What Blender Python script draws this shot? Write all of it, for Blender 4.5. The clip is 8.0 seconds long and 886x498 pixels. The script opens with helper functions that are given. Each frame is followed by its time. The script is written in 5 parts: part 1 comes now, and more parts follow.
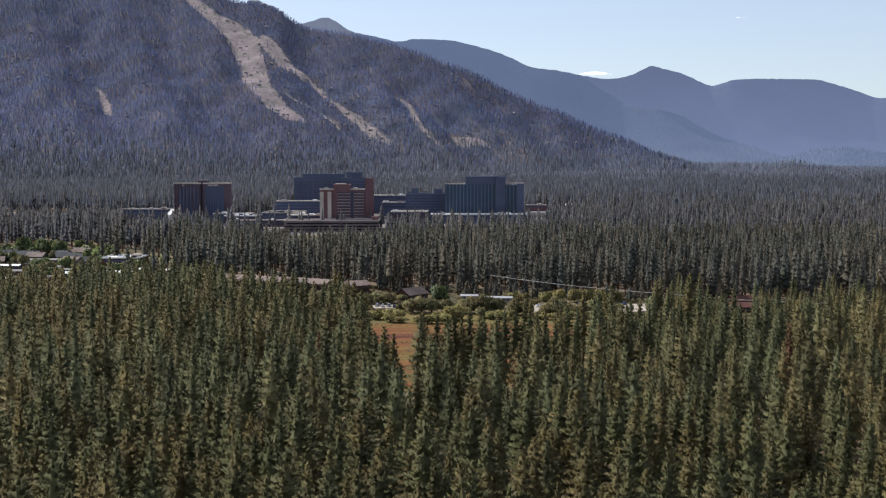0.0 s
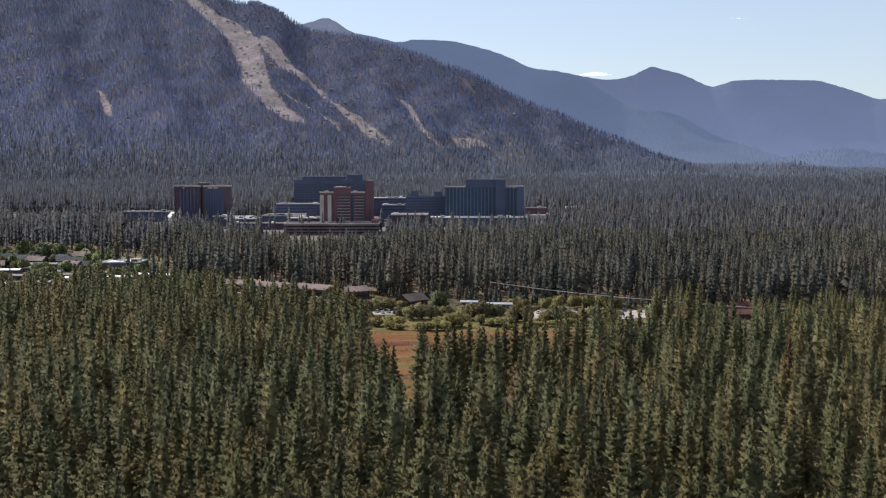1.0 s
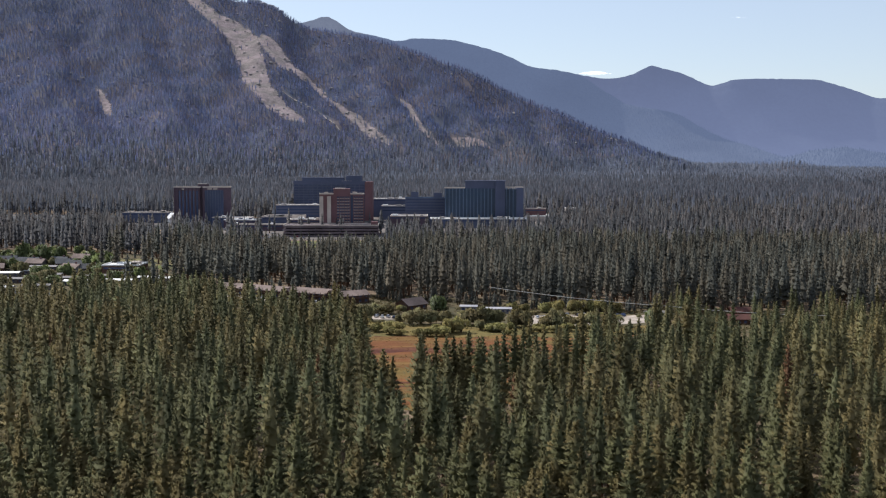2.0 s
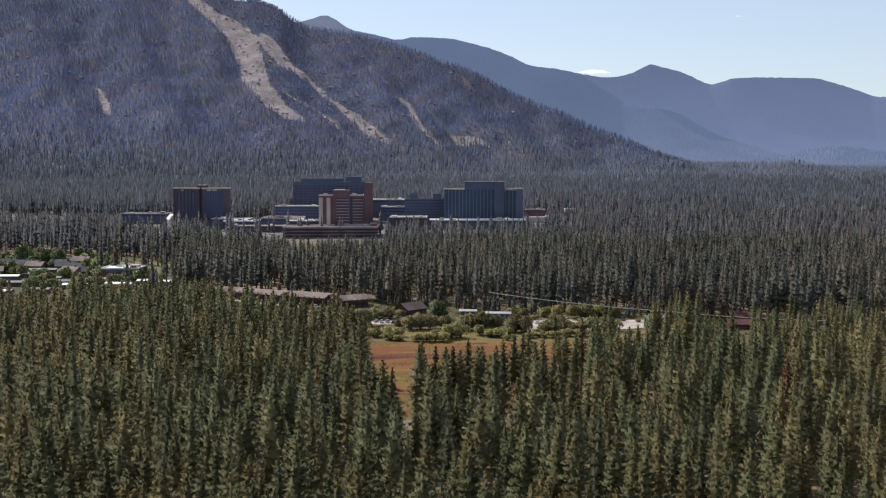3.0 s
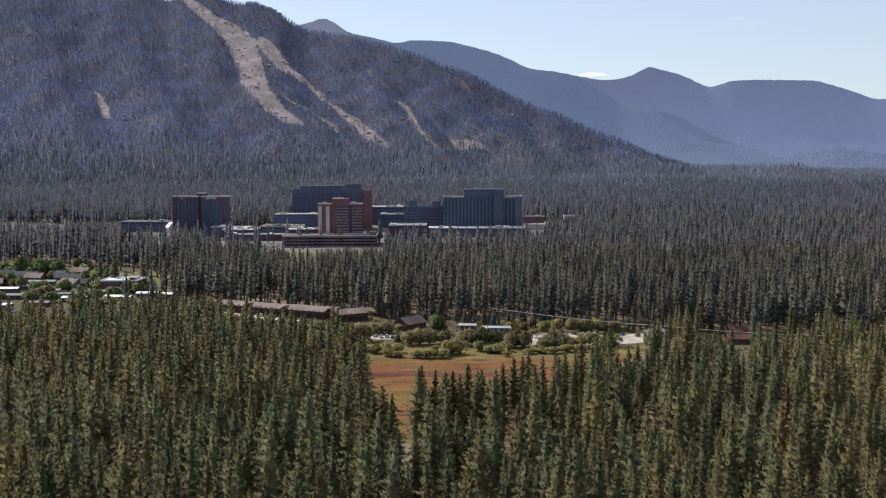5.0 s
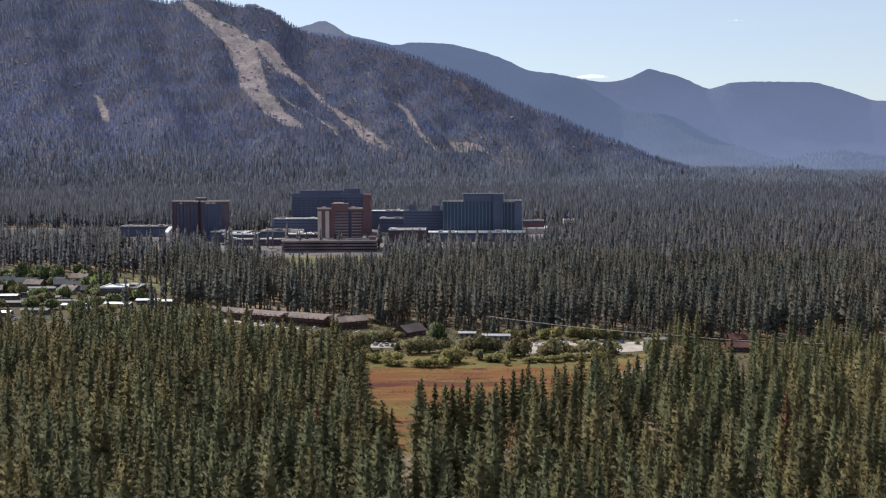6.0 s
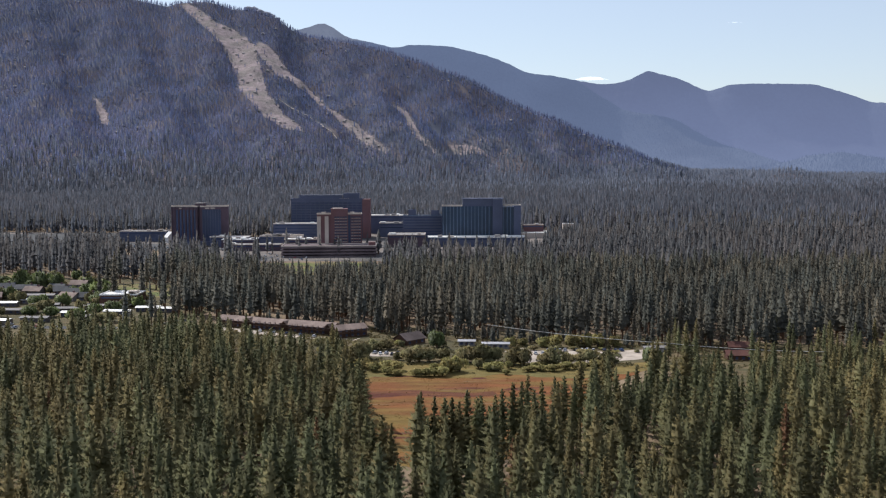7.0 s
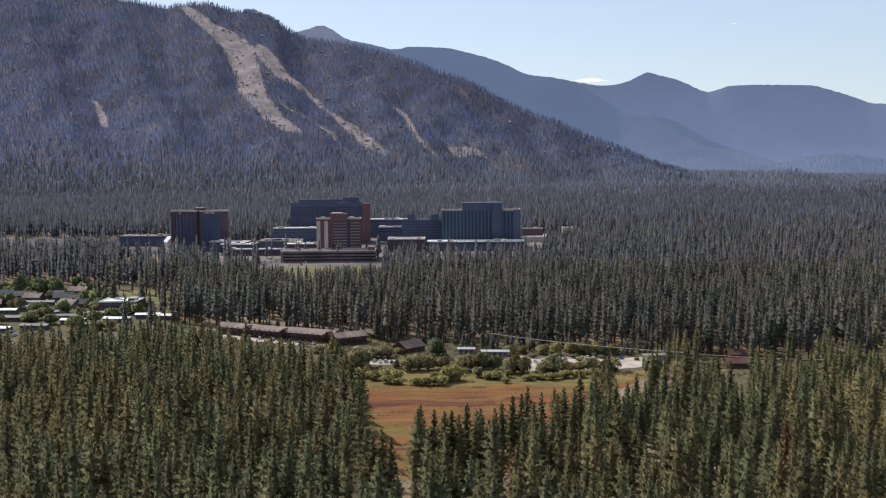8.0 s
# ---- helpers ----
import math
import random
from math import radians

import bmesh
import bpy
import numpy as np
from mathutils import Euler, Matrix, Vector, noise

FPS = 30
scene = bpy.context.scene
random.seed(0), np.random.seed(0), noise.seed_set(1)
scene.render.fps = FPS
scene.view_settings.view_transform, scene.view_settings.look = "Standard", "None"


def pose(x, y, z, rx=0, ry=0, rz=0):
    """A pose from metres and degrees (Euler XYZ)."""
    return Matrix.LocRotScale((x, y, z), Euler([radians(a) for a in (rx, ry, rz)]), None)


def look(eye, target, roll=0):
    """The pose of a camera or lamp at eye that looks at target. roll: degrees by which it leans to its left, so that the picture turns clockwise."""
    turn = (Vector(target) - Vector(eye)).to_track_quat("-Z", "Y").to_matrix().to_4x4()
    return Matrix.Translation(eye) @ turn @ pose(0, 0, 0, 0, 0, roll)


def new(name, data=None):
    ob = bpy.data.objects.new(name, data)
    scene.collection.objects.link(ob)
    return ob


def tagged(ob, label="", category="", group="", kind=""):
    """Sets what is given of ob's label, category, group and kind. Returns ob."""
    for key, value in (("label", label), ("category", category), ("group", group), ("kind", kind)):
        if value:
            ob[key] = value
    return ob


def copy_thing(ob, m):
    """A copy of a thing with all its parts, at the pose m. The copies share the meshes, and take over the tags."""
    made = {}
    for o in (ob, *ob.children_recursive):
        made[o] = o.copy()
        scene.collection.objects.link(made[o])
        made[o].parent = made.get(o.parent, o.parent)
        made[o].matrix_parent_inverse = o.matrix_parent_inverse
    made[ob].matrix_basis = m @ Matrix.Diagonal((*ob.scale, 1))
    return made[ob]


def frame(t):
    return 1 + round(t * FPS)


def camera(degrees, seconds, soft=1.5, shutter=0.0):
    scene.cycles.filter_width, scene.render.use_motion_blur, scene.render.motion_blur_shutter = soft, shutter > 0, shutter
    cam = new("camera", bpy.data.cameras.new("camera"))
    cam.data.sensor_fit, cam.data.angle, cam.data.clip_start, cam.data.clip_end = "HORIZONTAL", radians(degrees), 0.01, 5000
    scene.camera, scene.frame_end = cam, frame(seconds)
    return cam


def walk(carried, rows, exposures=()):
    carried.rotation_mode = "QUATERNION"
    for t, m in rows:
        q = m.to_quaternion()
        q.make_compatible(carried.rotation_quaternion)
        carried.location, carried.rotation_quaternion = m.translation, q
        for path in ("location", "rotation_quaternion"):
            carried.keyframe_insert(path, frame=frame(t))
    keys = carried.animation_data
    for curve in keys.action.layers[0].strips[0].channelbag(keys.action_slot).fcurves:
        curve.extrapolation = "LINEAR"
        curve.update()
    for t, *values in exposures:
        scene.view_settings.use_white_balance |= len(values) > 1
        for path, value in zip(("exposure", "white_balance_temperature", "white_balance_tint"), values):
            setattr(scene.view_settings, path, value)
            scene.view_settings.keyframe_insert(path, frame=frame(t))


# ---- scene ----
# ---- camera ----
cam = camera(45.0, 8.0, soft=1.2)
PATH = [
    (0.0, 0.00, 0.00, 82.00, 0.000, -4.561, 0.000),
    (0.5, 0.06, -0.03, 83.82, 0.001, -4.563, -0.024),
    (1.0, 0.10, 0.00, 85.62, 0.004, -4.572, -0.055),
    (1.5, 0.12, 0.08, 87.44, -0.005, -4.605, -0.082),
    (3.0, 0.16, 0.46, 93.05, -0.050, -4.785, -0.086),
    (3.5, 0.11, 0.65, 94.88, -0.074, -4.785, -0.067),
    (4.0, 0.09, 0.82, 96.67, -0.080, -4.778, -0.034),
    (4.5, 0.10, 0.93, 98.52, -0.083, -4.745, -0.004),
    (6.0, 0.11, 1.06, 104.22, -0.112, -4.648, 0.090),
    (6.5, 0.11, 1.15, 106.10, -0.128, -4.605, 0.123),
    (7.0, 0.11, 1.26, 108.03, -0.145, -4.566, 0.160),
    (7.5, 0.15, 1.35, 109.99, -0.153, -4.535, 0.205),
    (8.0, 0.22, 1.44, 112.00, -0.165, -4.522, 0.262),
]


def turned(x, y, z, yaw, pitch, roll):
    """Yaw to the left, pitch up, then roll about the view axis (leaning right)."""
    return pose(x, y, z, 90 + pitch, 0, yaw) @ pose(0, 0, 0, 0, 0, -roll)


walk(cam, [(t, turned(*row)) for t, *row in PATH], [(0.0, 0.44, 6050, 11), (8.0, 0.44, 6050, 11)])

# ---- light ----
SUN_LEFT, SUN_UP = 40.0, 46.0        # degrees left of straight ahead, degrees above the horizon
world = bpy.data.worlds.new("sky")
scene.world = world
world.use_nodes = True
wn = world.node_tree.nodes
sky = wn.new("ShaderNodeTexSky")
sky.sky_type = "NISHITA"
sky.sun_disc = False
sky.sun_elevation = radians(SUN_UP)
sky.sun_rotation = radians(-SUN_LEFT)
sky.altitude = 800
sky.air_density = 1.0
sky.dust_density = 1.0
sky.ozone_density = 1.0
wn["Background"].inputs["Strength"].default_value = 1.0
scaled_sky, veil = wn.new("ShaderNodeVectorMath"), wn.new("ShaderNodeMix")
scaled_sky.operation = "SCALE"
scaled_sky.inputs["Scale"].default_value = 0.105
veil.data_type = "RGBA"
veil.inputs["Factor"].default_value = 0.5           # thin bright haze over the blue
veil.inputs["B"].default_value = (0.470, 0.476, 0.494, 1)
world.node_tree.links.new(sky.outputs["Color"], scaled_sky.inputs[0])
world.node_tree.links.new(scaled_sky.outputs["Vector"], veil.inputs["A"])
world.node_tree.links.new(veil.outputs["Result"], wn["Background"].inputs["Color"])
sun = new("sun", bpy.data.lights.new("sun", "SUN"))
sun.data.energy, sun.data.angle, sun.data.color = 3.5, radians(0.53), (1.0, 0.94, 0.84)
a, e = radians(SUN_LEFT), radians(SUN_UP)
sun.matrix_world = look((0, 0, 600), (600 * math.sin(a) * math.cos(e), -600 * math.cos(a) * math.cos(e), 600 - 600 * math.sin(e)))
# ---- materials ----
def material(name, color, rough=0.8, metal=0.0, spread=0.25, scale=1.0, fine=12.0, bump=0.0, island=0.0, stain=None, per_object=0.0,
             translucent=0.0, ramp_shift=0.0, stretch=(1, 1, 1), soft=False, per_tree=0.0):
    """A surface with two scales of tone: soft patches (scale, per metre) and fine grain (fine, per metre)."""
    m = bpy.data.materials.new(name)
    m.use_nodes = True
    nt = m.node_tree
    n, link = nt.nodes, nt.links.new
    b = n["Principled BSDF"]
    b.inputs["Roughness"].default_value, b.inputs["Metallic"].default_value = rough, metal
    if rough >= 0.7:
        b.inputs["Specular IOR Level"].default_value = 0.12
    geo = n.new("ShaderNodeNewGeometry")
    along = n.new("ShaderNodeVectorMath")
    along.operation = "MULTIPLY"
    along.inputs[1].default_value = stretch
    link(geo.outputs["Position"], along.inputs[0])
    big, small = n.new("ShaderNodeTexNoise"), n.new("ShaderNodeTexNoise")
    for tex, s, d in ((big, scale, 0.0 if soft else 3.0), (small, fine, 4.0)):
        tex.inputs["Scale"].default_value, tex.inputs["Detail"].default_value = s, d
        link(along.outputs["Vector"], tex.inputs["Vector"])

    def maths(op, x, y):
        k = n.new("ShaderNodeMath")
        k.operation = op
        for i, v in enumerate((x, y)):
            if isinstance(v, (int, float)):
                k.inputs[i].default_value = v
            else:
                link(v, k.inputs[i])
        return k.outputs[0]

    tone = maths("ADD", maths("MULTIPLY", maths("SUBTRACT", big.outputs["Fac"], 0.5), 3.0 * spread),
                 maths("MULTIPLY", maths("SUBTRACT", small.outputs["Fac"], 0.5), 1.6 * spread))
    if island:
        tone = maths("ADD", tone, maths("MULTIPLY", maths("SUBTRACT", geo.outputs["Random Per Island"], 0.5), 2 * island))
    if per_object:
        info = n.new("ShaderNodeObjectInfo")
        tone = maths("ADD", tone, maths("MULTIPLY", maths("SUBTRACT", info.outputs["Random"], 0.5), 2 * per_object))
    if per_tree:
        own = n.new("ShaderNodeAttribute")
        own.attribute_name = "tree_tone"
        tone = maths("ADD", tone, maths("MULTIPLY", own.outputs["Fac"], 2 * per_tree))
    level = maths("MAXIMUM", maths("ADD", tone, 1.0), 0.15)
    mix = n.new("ShaderNodeMix")
    mix.data_type, mix.blend_type = "RGBA", "MIX"
    mix.inputs["A"].default_value = (*color, 1)
    mix.inputs["B"].default_value = (*(stain or [c * 0.75 for c in color]), 1)
    patch = n.new("ShaderNodeTexNoise")
    patch.inputs["Scale"].default_value, patch.inputs["Detail"].default_value = scale * (0.8 if soft else 0.37), 0.0 if soft else 4.0
    link(along.outputs["Vector"], patch.inputs["Vector"])
    wide = n.new("ShaderNodeMapRange")
    wide.inputs["From Min"].default_value, wide.inputs["From Max"].default_value = 0.42 + ramp_shift, 0.62 + ramp_shift
    link(patch.outputs["Fac"], wide.inputs["Value"])
    blend = wide.outputs["Result"]
    if per_tree:
        kind = n.new("ShaderNodeAttribute")
        kind.attribute_name = "tree_hue"
        blend = maths("MINIMUM", maths("MAXIMUM", maths("ADD", maths("MULTIPLY", blend, 0.45), kind.outputs["Fac"]), 0.0), 1.0)
    link(blend, mix.inputs["Factor"])
    scaled = n.new("ShaderNodeVectorMath")
    scaled.operation = "SCALE"
    link(mix.outputs["Result"], scaled.inputs[0])
    link(level, scaled.inputs["Scale"])
    link(scaled.outputs["Vector"], b.inputs["Base Color"])
    if bump:
        bp = n.new("ShaderNodeBump")
        bp.inputs["Strength"].default_value, bp.inputs["Distance"].default_value = bump, 1.0 / fine
        link(small.outputs["Fac"], bp.inputs["Height"])
        link(bp.outputs["Normal"], b.inputs["Normal"])
    if translucent:
        tr, mx = n.new("ShaderNodeBsdfTranslucent"), n.new("ShaderNodeMixShader")
        link(scaled.outputs["Vector"], tr.inputs["Color"])
        mx.inputs["Fac"].default_value = translucent
        link(b.outputs["BSDF"], mx.inputs[1])
        link(tr.outputs["BSDF"], mx.inputs[2])
        link(mx.outputs["Shader"], n["Material Output"].inputs["Surface"])
    return m


NEEDLES = material("pine_needles", (0.179, 0.181, 0.089), 0.75, spread=0.1, scale=0.13, fine=1.8, island=0.07, stain=(0.235, 0.194, 0.089), per_object=0.2, translucent=0.5, soft=True)
NEEDLES_STAND = material("pine_stand_needles", (0.161, 0.167, 0.086), 0.75, spread=0.08, scale=0.02, fine=1.8, island=0.07, stain=(0.230, 0.190, 0.089), translucent=0.5, soft=True, per_tree=0.2)
NEEDLES_DEAD = material("dying_needles", (0.240, 0.132, 0.074), 0.85, spread=0.3, scale=0.3, fine=1.8, island=0.2, translucent=0.3)
# from here on, needle colours hold blue haze, more with each farther stand
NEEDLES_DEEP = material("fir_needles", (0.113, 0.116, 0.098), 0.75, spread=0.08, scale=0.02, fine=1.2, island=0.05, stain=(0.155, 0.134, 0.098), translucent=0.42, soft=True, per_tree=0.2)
NEEDLES_RESORT_HAZE = material("hazed_resort_fir_needles", (0.118, 0.120, 0.126), 0.75, spread=0.08, scale=0.02, fine=1.0, island=0.05, stain=(0.154, 0.137, 0.129), translucent=0.42, soft=True, per_tree=0.26)
NEEDLES_FAR_HAZE = material("hazed_far_fir_needles", (0.112, 0.124, 0.152), 0.8, spread=0.08, scale=0.01, fine=0.4, island=0.05, stain=(0.137, 0.133, 0.152), translucent=0.45, per_tree=0.24)
NEEDLES_DISTANT_HAZE = material("hazed_distant_fir_needles", (0.185, 0.211, 0.269), 0.8, spread=0.08, scale=0.008, fine=0.3, island=0.05, stain=(0.202, 0.213, 0.263), translucent=0.45, per_tree=0.15)
NEEDLES_SLOPE_HAZE = material("hazed_mountain_fir_needles", (0.135, 0.170, 0.301), 0.85, spread=0.12, scale=0.0055, fine=0.12, island=0.05, stain=(0.172, 0.172, 0.273), translucent=0.3, per_tree=0.25)
BARK = material("pine_bark", (0.105, 0.066, 0.045), 0.9, spread=0.4, scale=0.8, fine=6.0, bump=0.6, stain=(0.165, 0.095, 0.058))
GROUND = material("dry_soil_and_litter", (0.169, 0.122, 0.084), 0.95, spread=0.3, scale=0.03, fine=0.8, bump=0.3, stain=(0.226, 0.167, 0.107))
# litter colour is shifted towards blue for the haze over the mountain
DUFF_HAZE = material("hazed_brush_and_needle_litter", (0.083, 0.091, 0.120), 0.95, spread=0.25, scale=0.02, fine=0.3, stain=(0.125, 0.107, 0.114))
BARE_SLOPE = material("bare_granite_soil", (0.266, 0.215, 0.217), 0.95, spread=0.4, scale=0.05, fine=0.16, bump=0.4, stain=(0.194, 0.169, 0.160))
MEADOW_GRASS = material("autumn_meadow_grass", (0.181, 0.072, 0.027), 0.95, spread=0.4, scale=0.2, fine=1.5, bump=0.5, stain=(0.169, 0.111, 0.034), stretch=(0.22, 1, 1))
SEDGE = material("green_yellow_sedge", (0.133, 0.111, 0.041), 0.95, spread=0.4, scale=0.2, fine=1.5, bump=0.5, stain=(0.186, 0.133, 0.045), stretch=(0.4, 1, 1))
BRUSH = material("dry_brush_and_weeds", (0.083, 0.073, 0.039), 0.95, spread=0.45, scale=0.25, fine=1.5, bump=0.5, stain=(0.137, 0.104, 0.057), stretch=(0.5, 1, 1))
RED_SEDGE = material("dark_red_sedge", (0.099, 0.034, 0.023), 0.95, spread=0.4, scale=0.3, fine=1.5, bump=0.5, stain=(0.136, 0.056, 0.028), stretch=(0.25, 1, 1))
STRAW = material("bleached_straw", (0.271, 0.181, 0.107), 0.95, spread=0.3, scale=0.3, fine=1.5, bump=0.4, stretch=(0.25, 1, 1))
TUFT = material("tall_dry_grass", (0.198, 0.088, 0.032), 0.95, spread=0.35, scale=0.16, fine=1.0, island=0.35, stain=(0.186, 0.127, 0.041), translucent=0.3, stretch=(0.22, 1, 1))
BRUSH_LEAF = material("sage_brush_leaves", (0.175, 0.158, 0.085), 0.85, spread=0.35, scale=0.15, fine=1.5, island=0.3, stain=(0.232, 0.181, 0.090), translucent=0.3)
LAWN = material("mown_lawn", (0.111, 0.125, 0.040), 0.9, spread=0.25, scale=0.1, fine=1.5, stain=(0.192, 0.149, 0.067))
GRAVEL = material("pale_gravel", (0.437, 0.371, 0.310), 0.95, spread=0.3, scale=0.2, fine=2.0, bump=0.3)
ASPHALT = material("worn_asphalt", (0.075, 0.075, 0.078), 0.85, spread=0.25, scale=0.08, fine=2.5)
PAVING = material("dusty_paving", (0.175, 0.150, 0.135), 0.9, spread=0.3, scale=0.05, fine=1.5, stain=(0.085, 0.082, 0.082))
WILLOW = material("willow_leaves", (0.299, 0.277, 0.107), 0.7, spread=0.25, scale=0.25, fine=2.0, island=0.2, stain=(0.339, 0.277, 0.113), per_object=0.25, translucent=0.4)
WILLOW_DARK = material("alder_leaves", (0.226, 0.215, 0.106), 0.7, spread=0.25, scale=0.25, fine=2.0, island=0.2, stain=(0.269, 0.219, 0.106), per_object=0.25, translucent=0.4)
BROADLEAF = material("broad_leaves", (0.169, 0.203, 0.070), 0.6, spread=0.25, scale=0.3, fine=2.5, island=0.2, per_object=0.2, translucent=0.4)
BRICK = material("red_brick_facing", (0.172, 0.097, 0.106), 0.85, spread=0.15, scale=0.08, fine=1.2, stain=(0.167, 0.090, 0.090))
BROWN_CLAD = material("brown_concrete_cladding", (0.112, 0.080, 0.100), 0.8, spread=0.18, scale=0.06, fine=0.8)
CREAM = material("cream_concrete", (0.575, 0.491, 0.426), 0.8, spread=0.12, scale=0.1, fine=1.0)
# dark glass is bluer and lighter than its tint, for haze over the hotels
DARK_GLASS = material("hazed_dark_tinted_glass", (0.054, 0.072, 0.135), 0.18, spread=0.3, scale=0.05, fine=0.6)
BLUE_GLASS = material("blue_tinted_glass", (0.022, 0.045, 0.085), 0.25, spread=0.3, scale=0.04, fine=0.5)
STEEL_BLUE = material("blue_grey_metal_fins", (0.090, 0.135, 0.215), 0.5, metal=0.2, spread=0.15, scale=0.1, fine=1.0)
# panel colour is lifted to blue for the same haze
DARK_PANEL = material("hazed_dark_panels", (0.077, 0.090, 0.152), 0.6, spread=0.2, scale=0.06, fine=0.7)
WHITE_ROOF = material("white_roof_membrane", (0.78, 0.76, 0.73), 0.5, spread=0.1, scale=0.06, fine=0.9)
GREY_ROOF = material("grey_gravel_roof", (0.30, 0.28, 0.27), 0.9, spread=0.2, scale=0.08, fine=1.0)
DIM_SIDING = material("weathered_brown_siding", (0.130, 0.112, 0.105), 0.8, spread=0.25, scale=0.2, fine=2.0)
TRAILER_ROOF = material("dull_metal_roof", (0.42, 0.41, 0.43), 0.6, spread=0.15, scale=0.2, fine=1.5)
DARK_BROWN_ROOF = material("dark_brown_shingles", (0.125, 0.098, 0.092), 0.9, spread=0.25, scale=0.25, fine=3.0, bump=0.4)
DECK = material("stained_concrete_deck", (0.188, 0.145, 0.150), 0.85, spread=0.2, scale=0.1, fine=1.0)
BROWN_ROOF = material("weathered_brown_shingles", (0.277, 0.209, 0.179), 0.85, spread=0.25, scale=0.25, fine=3.0, bump=0.4)
DARK_ROOF = material("dark_grey_shingles", (0.10, 0.10, 0.105), 0.85, spread=0.2, scale=0.25, fine=3.0, bump=0.4)
RED_ROOF = material("rust_red_metal_roof", (0.115, 0.052, 0.042), 0.7, spread=0.2, scale=0.4, fine=3.0)
TIMBER = material("brown_stained_timber", (0.11, 0.062, 0.045), 0.8, spread=0.25, scale=0.3, fine=4.0, bump=0.3)
SIDING = material("pale_siding", (0.300, 0.275, 0.260), 0.7, spread=0.15, scale=0.2, fine=2.0)
ROCK = material("pale_granite", (0.36, 0.33, 0.31), 0.9, spread=0.3, scale=0.05, fine=0.4, bump=0.5)
CREST_ROCK = material("grey_granite", (0.27, 0.275, 0.32), 0.9, spread=0.35, scale=0.06, fine=0.4, bump=0.5)
RUBBER = material("black_rubber", (0.02, 0.02, 0.02), 0.8, spread=0.1)
CABLE = material("aluminium_cable", (0.66, 0.63, 0.57), 0.6, spread=0.05)
CAR_PAINTS = [material("car_paint_" + n, c, 0.3, spread=0.05, scale=0.3) for n, c in
              (("white", (0.75, 0.75, 0.74)), ("silver", (0.45, 0.46, 0.48)), ("dark", (0.03, 0.035, 0.045)), ("red", (0.35, 0.04, 0.03)), ("blue", (0.05, 0.09, 0.2)))]


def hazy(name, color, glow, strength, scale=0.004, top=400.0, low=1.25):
    """The far ranges: wooded slopes whose blue air is painted as emission, thicker towards the valley."""
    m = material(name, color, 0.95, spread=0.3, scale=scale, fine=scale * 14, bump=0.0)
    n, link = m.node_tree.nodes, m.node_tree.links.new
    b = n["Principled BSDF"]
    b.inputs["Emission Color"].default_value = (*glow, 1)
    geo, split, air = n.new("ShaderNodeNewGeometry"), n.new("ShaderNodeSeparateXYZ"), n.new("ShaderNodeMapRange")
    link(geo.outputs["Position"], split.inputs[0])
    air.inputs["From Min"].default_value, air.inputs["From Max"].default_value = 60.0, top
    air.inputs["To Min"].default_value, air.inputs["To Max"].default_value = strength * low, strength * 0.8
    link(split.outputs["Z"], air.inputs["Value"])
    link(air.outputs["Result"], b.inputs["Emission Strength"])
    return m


# blue emission stands in for the haze before each range
RANGE_MID = hazy("wooded_range_haze_glow", (0.060, 0.068, 0.080), (0.098, 0.124, 0.198), 1.02, 0.006, low=0.86)
RANGE_FAR = hazy("distant_range_haze_glow", (0.050, 0.060, 0.080), (0.140, 0.165, 0.262), 0.80, 0.004, 520.0, low=1.1)
RANGE_PEAK = hazy("bare_granite_peak_haze_glow", (0.21, 0.205, 0.21), (0.14, 0.162, 0.225), 0.75, 0.01, 700.0)
CLOUD = material("glowing_white_cloud", (0.9, 0.9, 0.9), 1.0, spread=0.02, scale=0.01, fine=0.1)
# the cloud's bright white is added as emission
CLOUD.node_tree.nodes["Principled BSDF"].inputs["Emission Color"].default_value = (0.95, 0.96, 1.0, 1)
CLOUD.node_tree.nodes["Principled BSDF"].inputs["Emission Strength"].default_value = 1.0
CLOUD.node_tree.nodes["Principled BSDF"].inputs["Alpha"].default_value = 0.12
# ---- shape of the land ----
def ease(x, x0, x1):
    t = np.clip((np.asarray(x, float) - x0) / (x1 - x0), 0, 1)
    return t * t * (3 - 2 * t)


def waves(x, y, size, seed):
    """Smooth rolling relief between about -1 and 1, with wavelengths near size."""
    r = np.random.RandomState(seed)
    out = np.zeros(np.broadcast(x, y).shape)
    for k in range(7):
        a, p, s = r.rand() * 6.283, r.rand() * 6.283, size * (0.6 + 0.9 * r.rand())
        out = out + np.sin((x * math.cos(a) + y * math.sin(a)) * 6.283 / s + p)
    return out / 3.2


# crest of the ski mountain: bearing (sideways per metre ahead) and rise (up per metre ahead of a point 108 m up)
CREST_U = [-1.2, -0.8, -0.55, -0.414, -0.2775, -0.249, -0.2421, -0.2109, -0.1898, -0.1713, -0.1502, -0.137, -0.1238, -0.0815, -0.0487, -0.006, 0.0247, 0.0574, 0.0881, 0.1071, 0.1272, 0.143, 0.1695, 0.1955, 0.2325, 0.4]
CREST_E = [0.12, 0.165, 0.176, 0.172, 0.1541, 0.1482, 0.1516, 0.1529, 0.1453, 0.1432, 0.1373, 0.1278, 0.121, 0.1146, 0.1065, 0.093, 0.0824, 0.0634, 0.0497, 0.0449, 0.0354, 0.0275, 0.0185, 0.0062, -0.007, -0.013]


def crest_y(u):
    return 4650 - 850 * ease(u, -0.25, 0.22)


def foot_y(u):
    return 2350 + 800 * ease(u, -0.4, 0.2)


